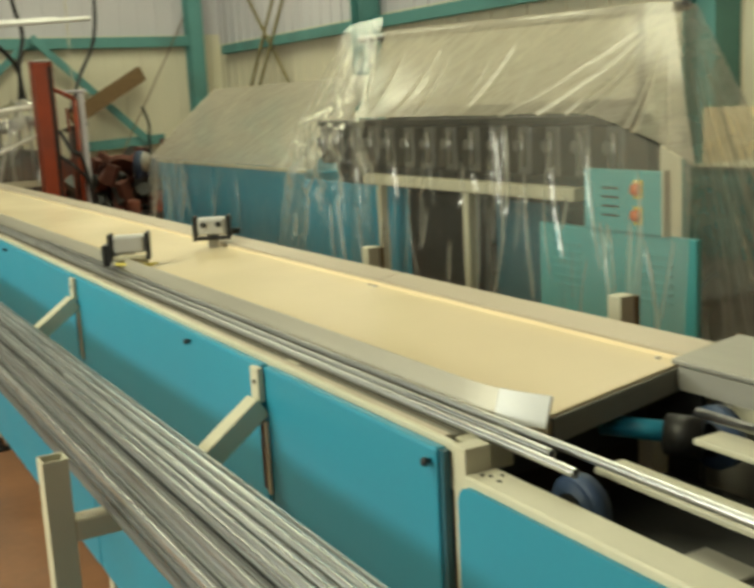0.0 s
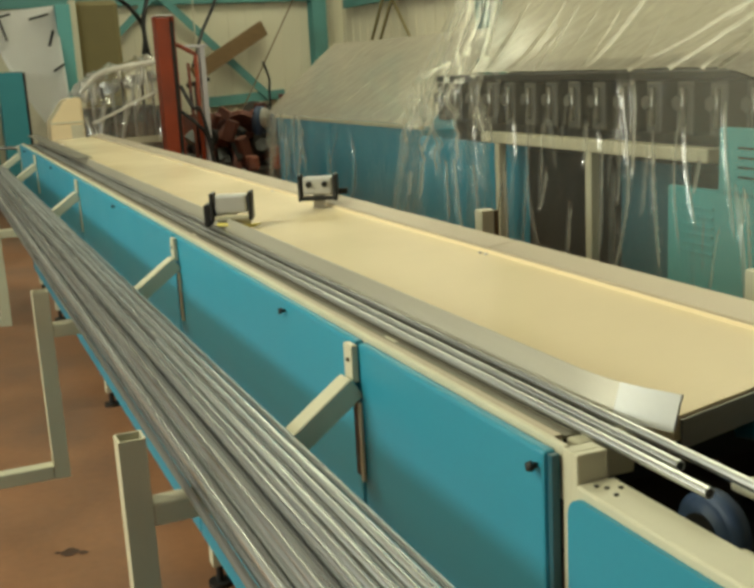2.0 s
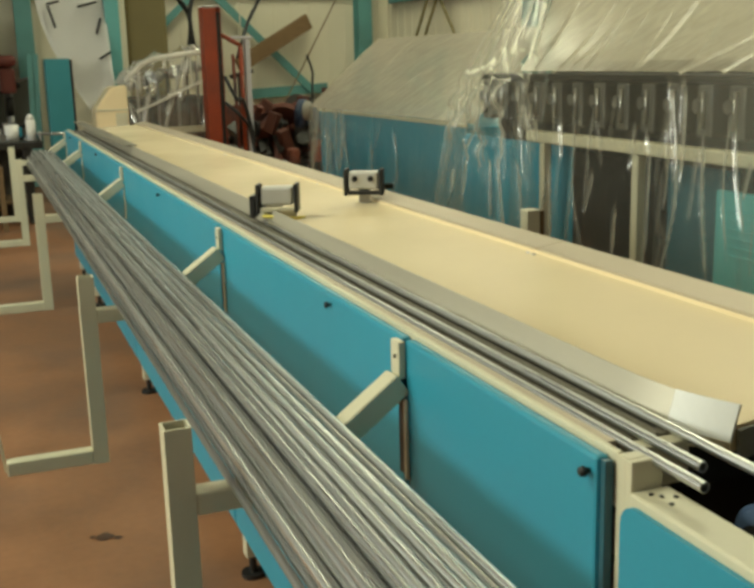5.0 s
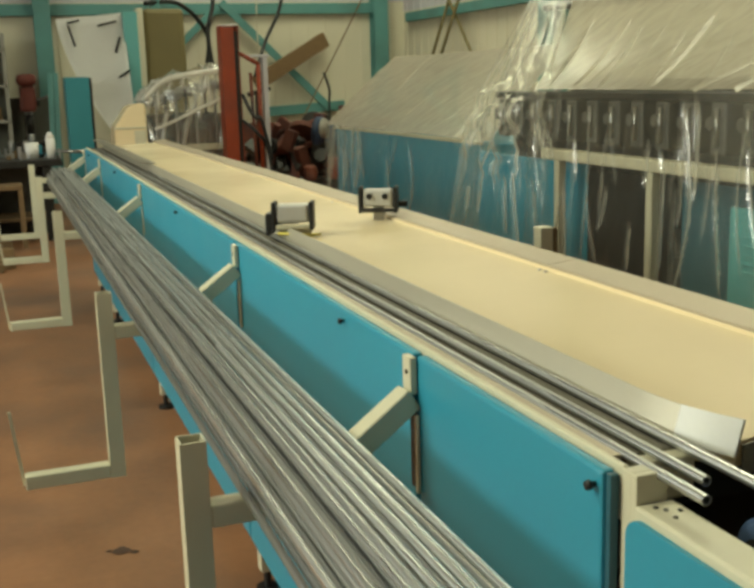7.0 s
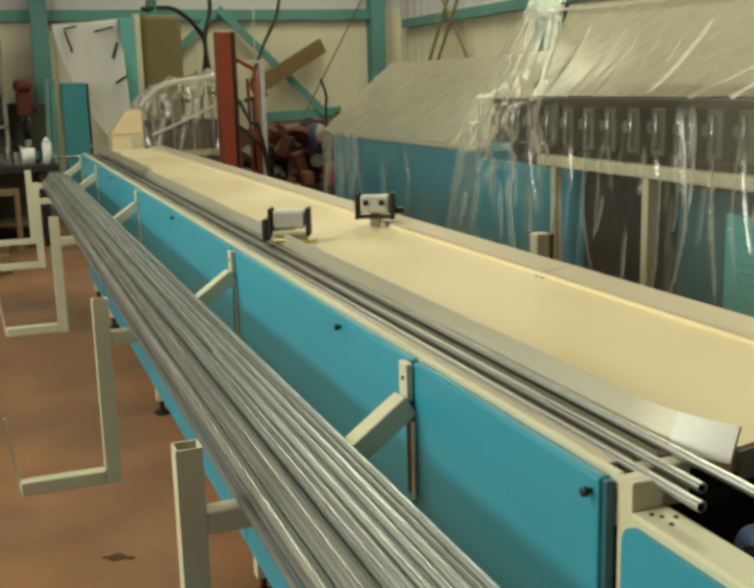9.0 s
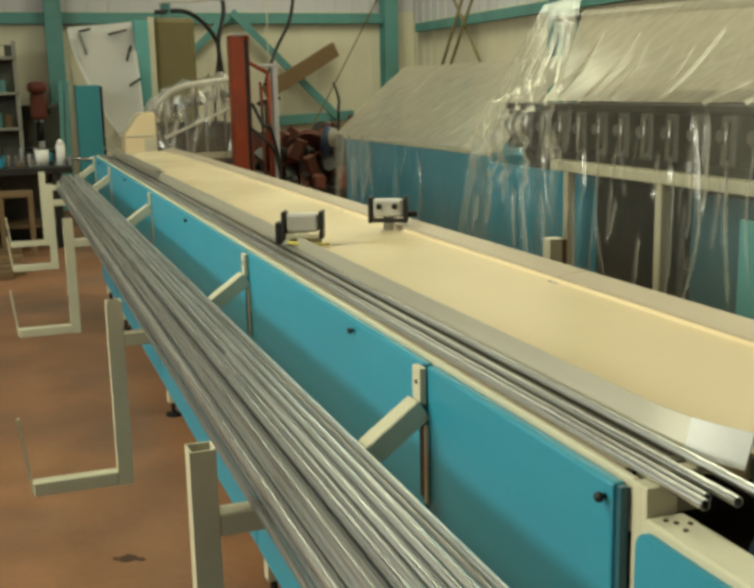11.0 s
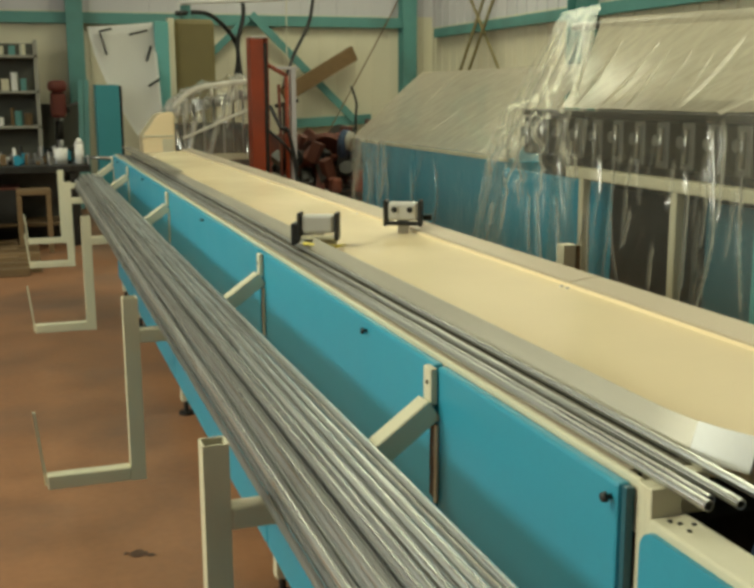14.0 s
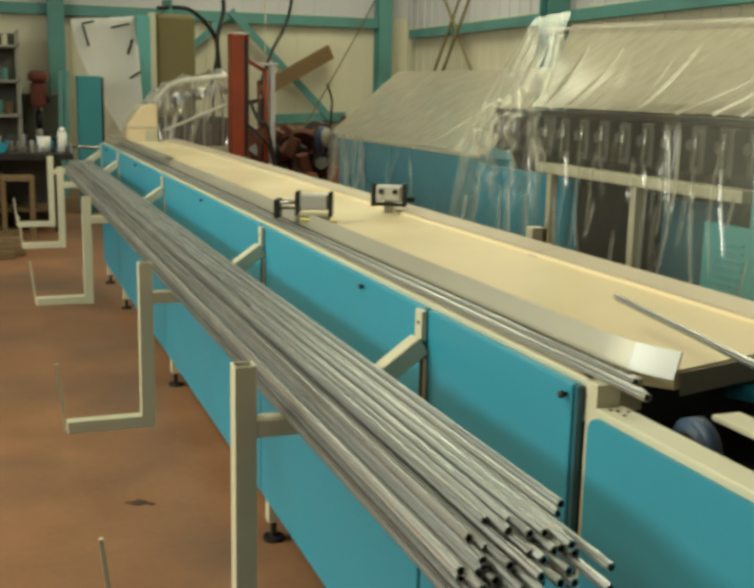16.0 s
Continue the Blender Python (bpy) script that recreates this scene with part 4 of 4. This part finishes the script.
# red hydraulic column
redc = thing("red_column", "red oxide steel column of a hoist", "column")
bm = bmesh.new()
cube(bm, 1.56, 1.575, 8.9, 9.06, 0, 1.85, 0.003)
cube(bm, 1.72, 1.735, 8.9, 9.06, 0, 1.85, 0.003)
cube(bm, 1.575, 1.72, 8.95, 8.97, 0, 1.84)
part("channel", bm, RED, redc)
plain_box("front_plate", (1.56, 1.685, 8.88, 8.899, 0, 1.84), RED, redc)
plain_box("dark_slot", (1.69, 1.722, 8.885, 8.94, 0, 1.80), DARK, redc)
plain_box("cap", (1.57, 1.73, 8.89, 9.07, 1.851, 1.862), WHITE, redc)
plain_box("base_plate", (1.5, 1.8, 8.8, 9.15, 0.0, 0.02), RED, redc)
plain_box("side_jack", (1.96, 2.01, 8.95, 9.02, 0.0, 1.56), WALL_UP, redc, "pale side jack")
part("jack_pipe", rod(rod(bmesh.new(), (1.91, 8.92, 0.5), (1.91, 8.92, 1.50), 0.02, 10), (1.91, 8.92, 1.50), (1.74, 8.95, 1.60), 0.02, 10), RED, redc, "red pipe", True)
part("second_pipe", rod(bmesh.new(), (1.86, 8.95, 0.4), (1.84, 8.95, 1.42), 0.016, 10), RUST, redc, "rusty pipe", True)
plain_box("jack_head", (1.82, 2.03, 8.93, 9.04, 1.561, 1.585), WALL_UP, redc)
curve_tube("hose", [(1.74, 8.9, 1.22), (1.82, 8.82, 1.02), (1.89, 8.82, 0.98), (1.98, 8.82, 0.6)], 0.018, CABLE, redc, "black hydraulic hose")
curve_tube("hose", [(1.73, 8.9, 0.98), (1.82, 8.78, 0.88), (1.93, 8.82, 0.74), (1.97, 8.82, 0.5)], 0.016, CABLE, redc)
redc.location.x = -0.03
# timber plank leaning on the wall
plank = link("timber_plank", beam(bmesh.new(), (2.72, 12.5, 1.30), (3.78, 12.78, 1.86), 0.06, 0.2, 0.006), WOOD)
tagged(plank, "brown sawn timber plank propped against the brace", "plank")
prop = thing("plank_trestle", "dark steel trestle under the plank", "trestle")
part("leg", beam(beam(bmesh.new(), (2.72, 12.42, 0.0), (2.72, 12.42, 1.2), 0.06, 0.06), (2.6, 12.42, 1.17), (2.9, 12.48, 1.24), 0.06, 0.05), DARK, prop)
# cables
curve_tube("hanging_cable", [(1.95, 11.6, 5.0), (1.95, 11.6, 2.9), (2.02, 11.5, 2.3), (1.92, 11.4, 1.9), (1.95, 11.35, 1.45)], 0.026, CABLE, label="thick black cable hanging from above", category="cable")
curve_tube("hanging_cable", [(1.15, 10.9, 2.20), (1.55, 11.2, 2.22), (1.85, 11.4, 2.0), (1.93, 11.45, 1.75), (1.83, 11.4, 1.3)], 0.026, CABLE, label="black hose arching from the tall cabinet", category="cable")
curve_tube("hanging_cable", [(3.02, 12.0, 5.0), (3.02, 12.0, 3.2), (2.98, 12.0, 2.32), (2.72, 11.9, 1.8), (2.5, 11.6, 1.4)], 0.022, CABLE, label="black cable hanging beside the red column", category="cable")
curve_tube("hanging_rope", [(2.62, 11.8, 5.0), (2.61, 11.8, 2.4), (2.60, 11.8, 1.62)], 0.008, ROPE, label="pale thin rope hanging", category="rope")
curve_tube("leaning_cane", [(2.72, 12.1, 0.005), (3.9, 12.7, 1.7), (4.5, 12.98, 2.6)], 0.009, WOOD, label="thin brown cane leaning on the wall", category="cane")
curve_tube("bent_bar", [(3.55, 12.0, 0.0), (3.55, 12.0, 1.0), (3.56, 12.0, 1.2), (3.49, 12.0, 1.42)], 0.016, DARK, label="dark bent bar standing in the scrap", category="bar")
# crossing poles on the side wall
for a, b in (((4.80, 12.85, 0.0), (4.87, 10.75, 2.75)), ((4.80, 8.85, 0.0), (4.87, 11.8, 2.9)), ((4.74, 12.5, 0.0), (4.83, 10.3, 2.8))):
    tagged(link("leaning_pole", rod(bmesh.new(), a, b, 0.02, 10), OLIVE, True), "dark olive pole crossing in front of the wall", "pole", "crossing poles")
# scrap heap of machine parts
heap = thing("scrap_pile", "heap of rusty red and dark machine parts", "scrap")
r2 = random.Random(9)
for k in range(150):
    x, y = r2.uniform(2.15, 3.95), r2.uniform(9.8, 11.0)
    top = 0.62 + 0.28 * (1 - abs(x - 3.2) / 1.0) + r2.uniform(-0.12, 0.10)
    m = pose(x, y, max(0.15, top * r2.uniform(0.5, 1.0)), r2.uniform(0, 180), r2.uniform(0, 180), r2.uniform(0, 180))
    kind = r2.random()
    bm = bmesh.new()
    if kind < 0.4:
        rod(bm, (0, 0, -r2.uniform(0.15, 0.4)), (0, 0, r2.uniform(0.15, 0.4)), r2.uniform(0.015, 0.05), 10)
    elif kind < 0.75:
        cube(bm, -r2.uniform(0.05, 0.2), r2.uniform(0.05, 0.2), -0.06, 0.06, -0.05, 0.05, 0.008)
    else:
        rod(bm, (0, 0, -0.03), (0, 0, 0.03), r2.uniform(0.08, 0.16), 18)
    bmesh.ops.transform(bm, matrix=m, verts=bm.verts)
    part("scrap_part", bm, (RUST, RUST, DARK, IRON, RUST)[k % 5], heap)
plain_box("back_wall", (2.05, 4.10, 11.14, 11.18, 0.0, 0.86), RUST, heap, "rusty red back sheet", 0.004)
plain_box("bin", (2.35, 3.95, 9.75, 11.1, 0.0, 0.30), DARK, heap, "dark steel bin", 0.01)
part("motor", rod(rod(bmesh.new(), (2.72, 9.72, 0.80), (3.25, 9.72, 0.70), 0.12, 20), (2.66, 9.72, 0.81), (2.72, 9.72, 0.80), 0.15, 20), WHEEL, heap, "dark blue-grey motor", True)
part("flange", rod(bmesh.new(), (2.70, 9.57, 0.84), (2.72, 9.55, 0.84), 0.10, 20), ALU_DULL, heap, "grey round flange", True)
for k in range(5):
    part("red_casting", box(2.5 + 0.27 * k, 2.62 + 0.27 * k, 9.56, 9.70, 0.30, 0.46 + 0.07 * (k % 3), 0.03), (RUST, RED, RUST)[k % 3], heap, "rusty red casting")
# teal slab cabinet and boards beside the tall cabinet
slab = thing("teal_locker", "narrow tall teal steel locker", "locker")
plain_box("body", (0.20, 0.435, 10.2, 10.5, 0.0, 1.43), LOCKER, slab)
plain_box("side_strip", (0.437, 0.460, 10.2, 10.5, 0.0, 1.42), DARK, slab)
for dx in (0.0, 0.07):
    bd = link("sheet_offcut", beam(bmesh.new(), (0.08 + dx, 11.6, 0.02), (0.16 + dx, 12.1, 1.5), 0.05, 0.02, 0.003), TEAL_STEEL)
    tagged(bd, "dark teal sheet panel leaning on the wall", "panel", "leaning panels")
# drill press
drill = thing("drill_press", "red pillar drill against the wall", "drill")
part("head", box(-0.19, -0.01, 12.18, 12.46, 1.06, 1.36, 0.035), DRILL_RED, drill, "dull red cast head")
part("belt_cover", box(-0.21, 0.01, 12.14, 12.62, 1.361, 1.50, 0.05), DRILL_RED, drill, "dull red belt cover")
part("motor", rod(bmesh.new(), (-0.10, 12.58, 1.1), (-0.10, 12.58, 1.355), 0.085, 16), DRILL_RED, drill, "", True)
part("depth_dial", rod(bmesh.new(), (-0.01, 12.27, 1.15), (0.03, 12.27, 1.15), 0.035, 14), DARK, drill, "", True)
part("pillar", rod(bmesh.new(), (-0.10, 12.52, 0.0), (-0.10, 12.52, 1.1), 0.05, 14), STEEL, drill, "", True)
part("chuck", rod(bmesh.new(), (-0.10, 12.3, 0.80), (-0.10, 12.3, 1.02), 0.045, 12), DARK, drill, "", True)
plain_box("table", (-0.28, 0.08, 12.15, 12.6, 0.66, 0.70), DARK, drill)
plain_box("base", (-0.3, 0.1, 12.15, 12.7, 0.0, 0.06), DARK, drill)
part("handle", rod(bmesh.new(), (0.0, 12.25, 1.2), (0.16, 12.2, 1.24), 0.012, 8), STEEL, drill)
# board added to stand for the shadow on the wall here
wall_shade = thing("wall_shade_board", "dark board added as wall shade behind the drill", "board")
plain_box("panel", (-0.9, 0.16, 12.74, 12.77, 0.0, 1.22), SHADE_GREY, wall_shade)
# shelf unit
shelf = thing("shelf_unit", "grey steel shelf unit with jars and boxes", "shelf")
for x in (-1.26, -0.33):
    for y in (11.9, 12.4):
        plain_box("upright", (x - 0.02, x + 0.02, y - 0.02, y + 0.02, 0.0, 1.95), SHELF, shelf, "", 0.002)
for z in (0.5, 0.95, 1.35, 1.75):
    plain_box("shelf_board", (-1.28, -0.31, 11.88, 12.42, z, z + 0.03), SHELF, shelf, "", 0.002)
# dark sheet added for the shade between the shelves
plain_box("back", (-1.28, -0.31, 12.422, 12.44, 0.0, 1.93), SHADE_GREY, shelf, "dark back sheet added as shade in the shelf", 0.002)
r3 = random.Random(5)
for z in (0.98, 1.38, 1.78):
    x = -1.16
    while x < -0.43:
        w = r3.uniform(0.04, 0.09)
        h = r3.uniform(0.08, 0.24)
        jar = link("storage_jar" if r3.random() < 0.5 else "parts_box", rod(bmesh.new(), (x, 12.05, z + 0.0005), (x, 12.05, z + h), w / 2, 12) if r3.random() < 0.5 else box(x - w / 2, x + w / 2, 12.0, 12.15, z + 0.0005, z + h, 0.004), r3.choice((WHITE, WOOD, RUST, CREAM, DARK, TEAL_STEEL)))
        tagged(jar, "small container on the steel shelf", "container", "shelf containers")
        x += w + r3.uniform(0.01, 0.06)
# workbench with clutter
wb = thing("work_bench", "dark-topped work bench cluttered with tools", "bench")
plain_box("top", (-2.3, 0.02, 8.7, 9.4, 0.66, 0.72), DARK, wb, "dark oily bench top")
for x in (-2.2, -1.1, -0.12):
    for y in (8.76, 9.34):
        plain_box("leg", (x - 0.035, x + 0.035, y - 0.035, y + 0.035, 0.0, 0.66), DARK, wb)
# dark sheet added for the shade under the bench
plain_box("under_shade", (-2.2, -0.05, 9.36, 9.38, 0.0, 0.655), IRON, wb, "dark sheet added as shade under the bench")
plain_box("lower_shelf", (-2.2, -0.1, 8.8, 9.3, 0.18, 0.21), WOOD, wb)
for k in range(60):
    x, y, w, h = -1.2 + 0.0195 * k, r3.uniform(8.8, 9.3), r3.uniform(0.012, 0.04), r3.uniform(0.03, 0.16)
    bm = bmesh.new()
    if k % 3 == 0:
        rod(bm, (x, y, 0.7205), (x, y, 0.7205 + h), w * 0.7, 12)
    else:
        cube(bm, x - w, x + w, y - w * 0.6, y + w * 0.6, 0.7205, 0.7205 + h * 0.6, 0.004)
    tagged(link("hand_tool", bm, r3.choice((STEEL, DARK, WOOD, TEAL, WHITE, STEEL))), "small tool or part lying on the bench", "tool", "bench clutter")
tagged(link("white_pot", rod(bmesh.new(), (-0.22, 8.95, 0.7205), (-0.22, 8.95, 0.86), 0.055, 18, 0.062), WHITE, True), "white plastic pot on the bench", "pot")
tagged(link("white_bottle", rod(rod(bmesh.new(), (-0.06, 8.9, 0.7205), (-0.06, 8.9, 0.90), 0.04, 16), (-0.06, 8.9, 0.90), (-0.06, 8.9, 0.95), 0.04, 16, 0.015), WHITE, True), "white plastic bottle on the bench", "bottle")
bench_vice = thing("bench_vice", "grey steel bench vice with a long bar", "vice")
part("jaw", box(0.0, 0.018, 8.72, 8.9, 0.7205, 0.80, 0.006), STEEL, bench_vice)
part("bar", rod(bmesh.new(), (-0.02, 8.85, 0.78), (0.33, 8.85, 0.76), 0.014, 10), STEEL, bench_vice, "", True)
# dark bins added to deepen the shade below the bench top
for k, (x, w, h) in enumerate(((-1.9, 0.4, 0.34), (-1.35, 0.5, 0.40), (-0.78, 0.36, 0.30))):
    bx = thing("shade_bin", "dark steel bin added as shade under the bench", "bin", "bench bins")
    plain_box("body", (x - w / 2, x + w / 2, 8.84, 9.26, 0.2105, 0.21 + h), DARK, bx)
    plain_box("rim", (x - w / 2 - 0.01, x + w / 2 + 0.01, 8.83, 9.27, 0.2105 + h, 0.225 + h), RUST, bx)
stool = thing("wooden_stool", "worn wooden stool under the bench", "stool")
plain_box("seat", (-0.62, -0.34, 8.35, 8.63, 0.50, 0.54), WOOD, stool)
for x in (-0.60, -0.36):
    for y in (8.37, 8.61):
        plain_box("leg", (x - 0.02, x + 0.02, y - 0.02, y + 0.02, 0, 0.5), WOOD, stool, "", 0.002)
# timber and pallets on the floor
for k in range(9):
    y = 7.2 + 0.16 * k
    tagged(link("floor_timber", box(-2.4, -0.55 + 0.1 * math.sin(k * 2.1), y, y + 0.1, 0.0, 0.06 + 0.02 * (k % 3), 0.004), WOOD), "brown timber batten lying on the floor", "timber", "floor timbers")
crate = thing("wooden_crate", "dark wooden crate on the floor by the bench", "crate")
for k in range(4):
    plain_box("slat", (-1.7, -0.9, 8.20, 8.22, 0.02 + 0.1 * k, 0.10 + 0.1 * k), WOOD, crate, "", 0.002)
plain_box("box", (-1.69, -0.91, 8.222, 8.6, 0.0, 0.40), WOOD, crate, "", 0.002)

# ---- moving tubes ----
LYING = "bright aluminium tube lying along the table trough"
tube_a = tube(LYING, "moving tubes")
tube_b = tube(LYING, "moving tubes")
tube_c = tube(LYING, "moving tubes")
tube_d = tube(LYING, "moving tubes")
tube_e = tube(LYING, "moving tubes")
tube_f = tagged(new("aluminium_tube", tube_mesh(2.0)), LYING, "tube", "moving tubes")
ZT = 0.9488 + TUBE_R + 0.0006
ZE = 0.9590 + TUBE_R + 0.0006
FEED, V = (0.1105, ZT), 0.994
S1, S2, S3 = (0.030, ZE), (0.056, ZT), (0.078, ZT)
P1, P2 = (0.043, ZT), (0.072, ZT)
Q1, Q2 = (0.067, ZT), (0.086, ZT)


def at(y, xz):
    return pose(xz[0], y, xz[1])


def arm(x, y):
    """Lying on the rack arms at x."""
    return pose(x, y, arm_top(x) + TUBE_R * 1.3)


def feed_rows(t0, t1, y1):
    """Steady feed along the trough, the near end at y1 at t1."""
    return [(t, at(y1 - V * (t1 - t), FEED)) for t in (t0, t1)]


def entry(t, x):
    """A tube waits on the feeder rail, then shoots over the guide strip into the trough, from t on."""
    wait = pose(x, -6.62, 0.9305 + TUBE_R)
    return [(0, wait), (t - 0.3, wait), (t - 0.1, pose(0.150, -6.24, 0.985)), (t, pose(0.142, -6.10, 0.993)), (t + 0.1, pose(0.132, -5.98, 0.995)),
            (t + 0.2, pose(0.124, -5.90, 0.985)), (t + 0.3, pose(0.112, -5.79, ZT + 0.004))]


def motions():
    # front tube: rolls off the rail and slides down the rack arms
    walk(tube_c, [(0, at(-0.190, Q1)), (3.02, at(-0.190, Q1)), (3.14, at(-0.19, (0.034, ZE))), (3.22, at(-0.19, (-0.004, ZE))),
                  (3.3, arm(-0.024, -0.19)), (3.4, arm(-0.048, -0.19)), (3.5, arm(-0.072, -0.18)),
                  (3.6, arm(-0.094, -0.19)), (3.7, arm(-0.1108, -0.19)), (16, arm(-0.1108, -0.19))])
    # second tube: moves up to the edge, later drops too
    walk(tube_b, [(0, at(-0.128, Q2)), (3.1, at(-0.128, Q2)), (3.3, at(-0.135, P1)), (9.2, at(-0.132, P1)), (9.5, at(-0.132, S1)),
                  (15.42, at(-0.132, S1)), (15.51, at(-0.135, (-0.004, ZE))), (15.6, arm(-0.030, -0.15)), (15.7, arm(-0.060, -0.16)),
                  (15.8, arm(-0.080, -0.17)), (15.9, arm(-0.097, -0.18)), (16, arm(-0.1008, -0.18))])
    # first fed tube: its near end shoots in, then it rolls to the front
    walk(tube_a, [*feed_rows(0, 3.15, -0.42), (3.3, at(-0.30, (0.092, ZT))), (3.4, at(-0.19, P2)), (3.5, at(-0.115, P2)), (3.6, at(-0.095, P2)),
                  (9.2, at(-0.095, P2)), (9.5, at(-0.100, S2)), (15.5, at(-0.100, S2)), (15.7, at(-0.150, S1)), (16, at(-0.150, S1))])
    walk(tube_d, [*entry(3.5, 0.152), *feed_rows(3.9, 9.25, -0.36), (9.4, at(-0.30, (0.100, ZT))),
                  (9.5, at(-0.22, (0.085, ZT))), (9.6, at(-0.15, S3)), (9.75, at(-0.118, S3)), (15.5, at(-0.118, S3)), (15.7, at(-0.107, S2)), (16, at(-0.107, S2))])
    walk(tube_e, [*entry(9.85, 0.170), *feed_rows(10.25, 15.45, -0.36), (15.6, at(-0.25, (0.095, ZT))),
                  (15.7, at(-0.14, S3)), (15.85, at(-0.06, S3)), (16, at(-0.055, S3))])
    park = pose(0.3205, -3.2, 0.9305 + TUBE_R)
    walk(tube_f, [(0, park), (15.3, park), (15.6, pose(0.16, -2.50, 0.975)), (15.7, pose(0.150, -2.25, 0.990)), (15.8, pose(0.0625, -2.06, 0.985, 0.4, 0, -3)),
                  (15.9, pose(0.036, -1.935, 0.964, 1.2, 0, -4.6)), (16, pose(0.013, -1.774, 0.940, 2.0, 0, -6))])
    # pusher fork: out to clear the trough, then back
    turn = (0, 0, -24)
    home, out = pose(0.094, 1.650, 0.9600, *turn), pose(0.062, 1.700, 0.9600, *turn)
    walk(pusher, [(0, home), (2.9, home), (3.1, out), (3.85, out), (4.1, home), (9.1, home), (9.35, out), (9.9, out), (10.2, home),
                  (15.25, home), (15.5, out), (16, out)])


motions()
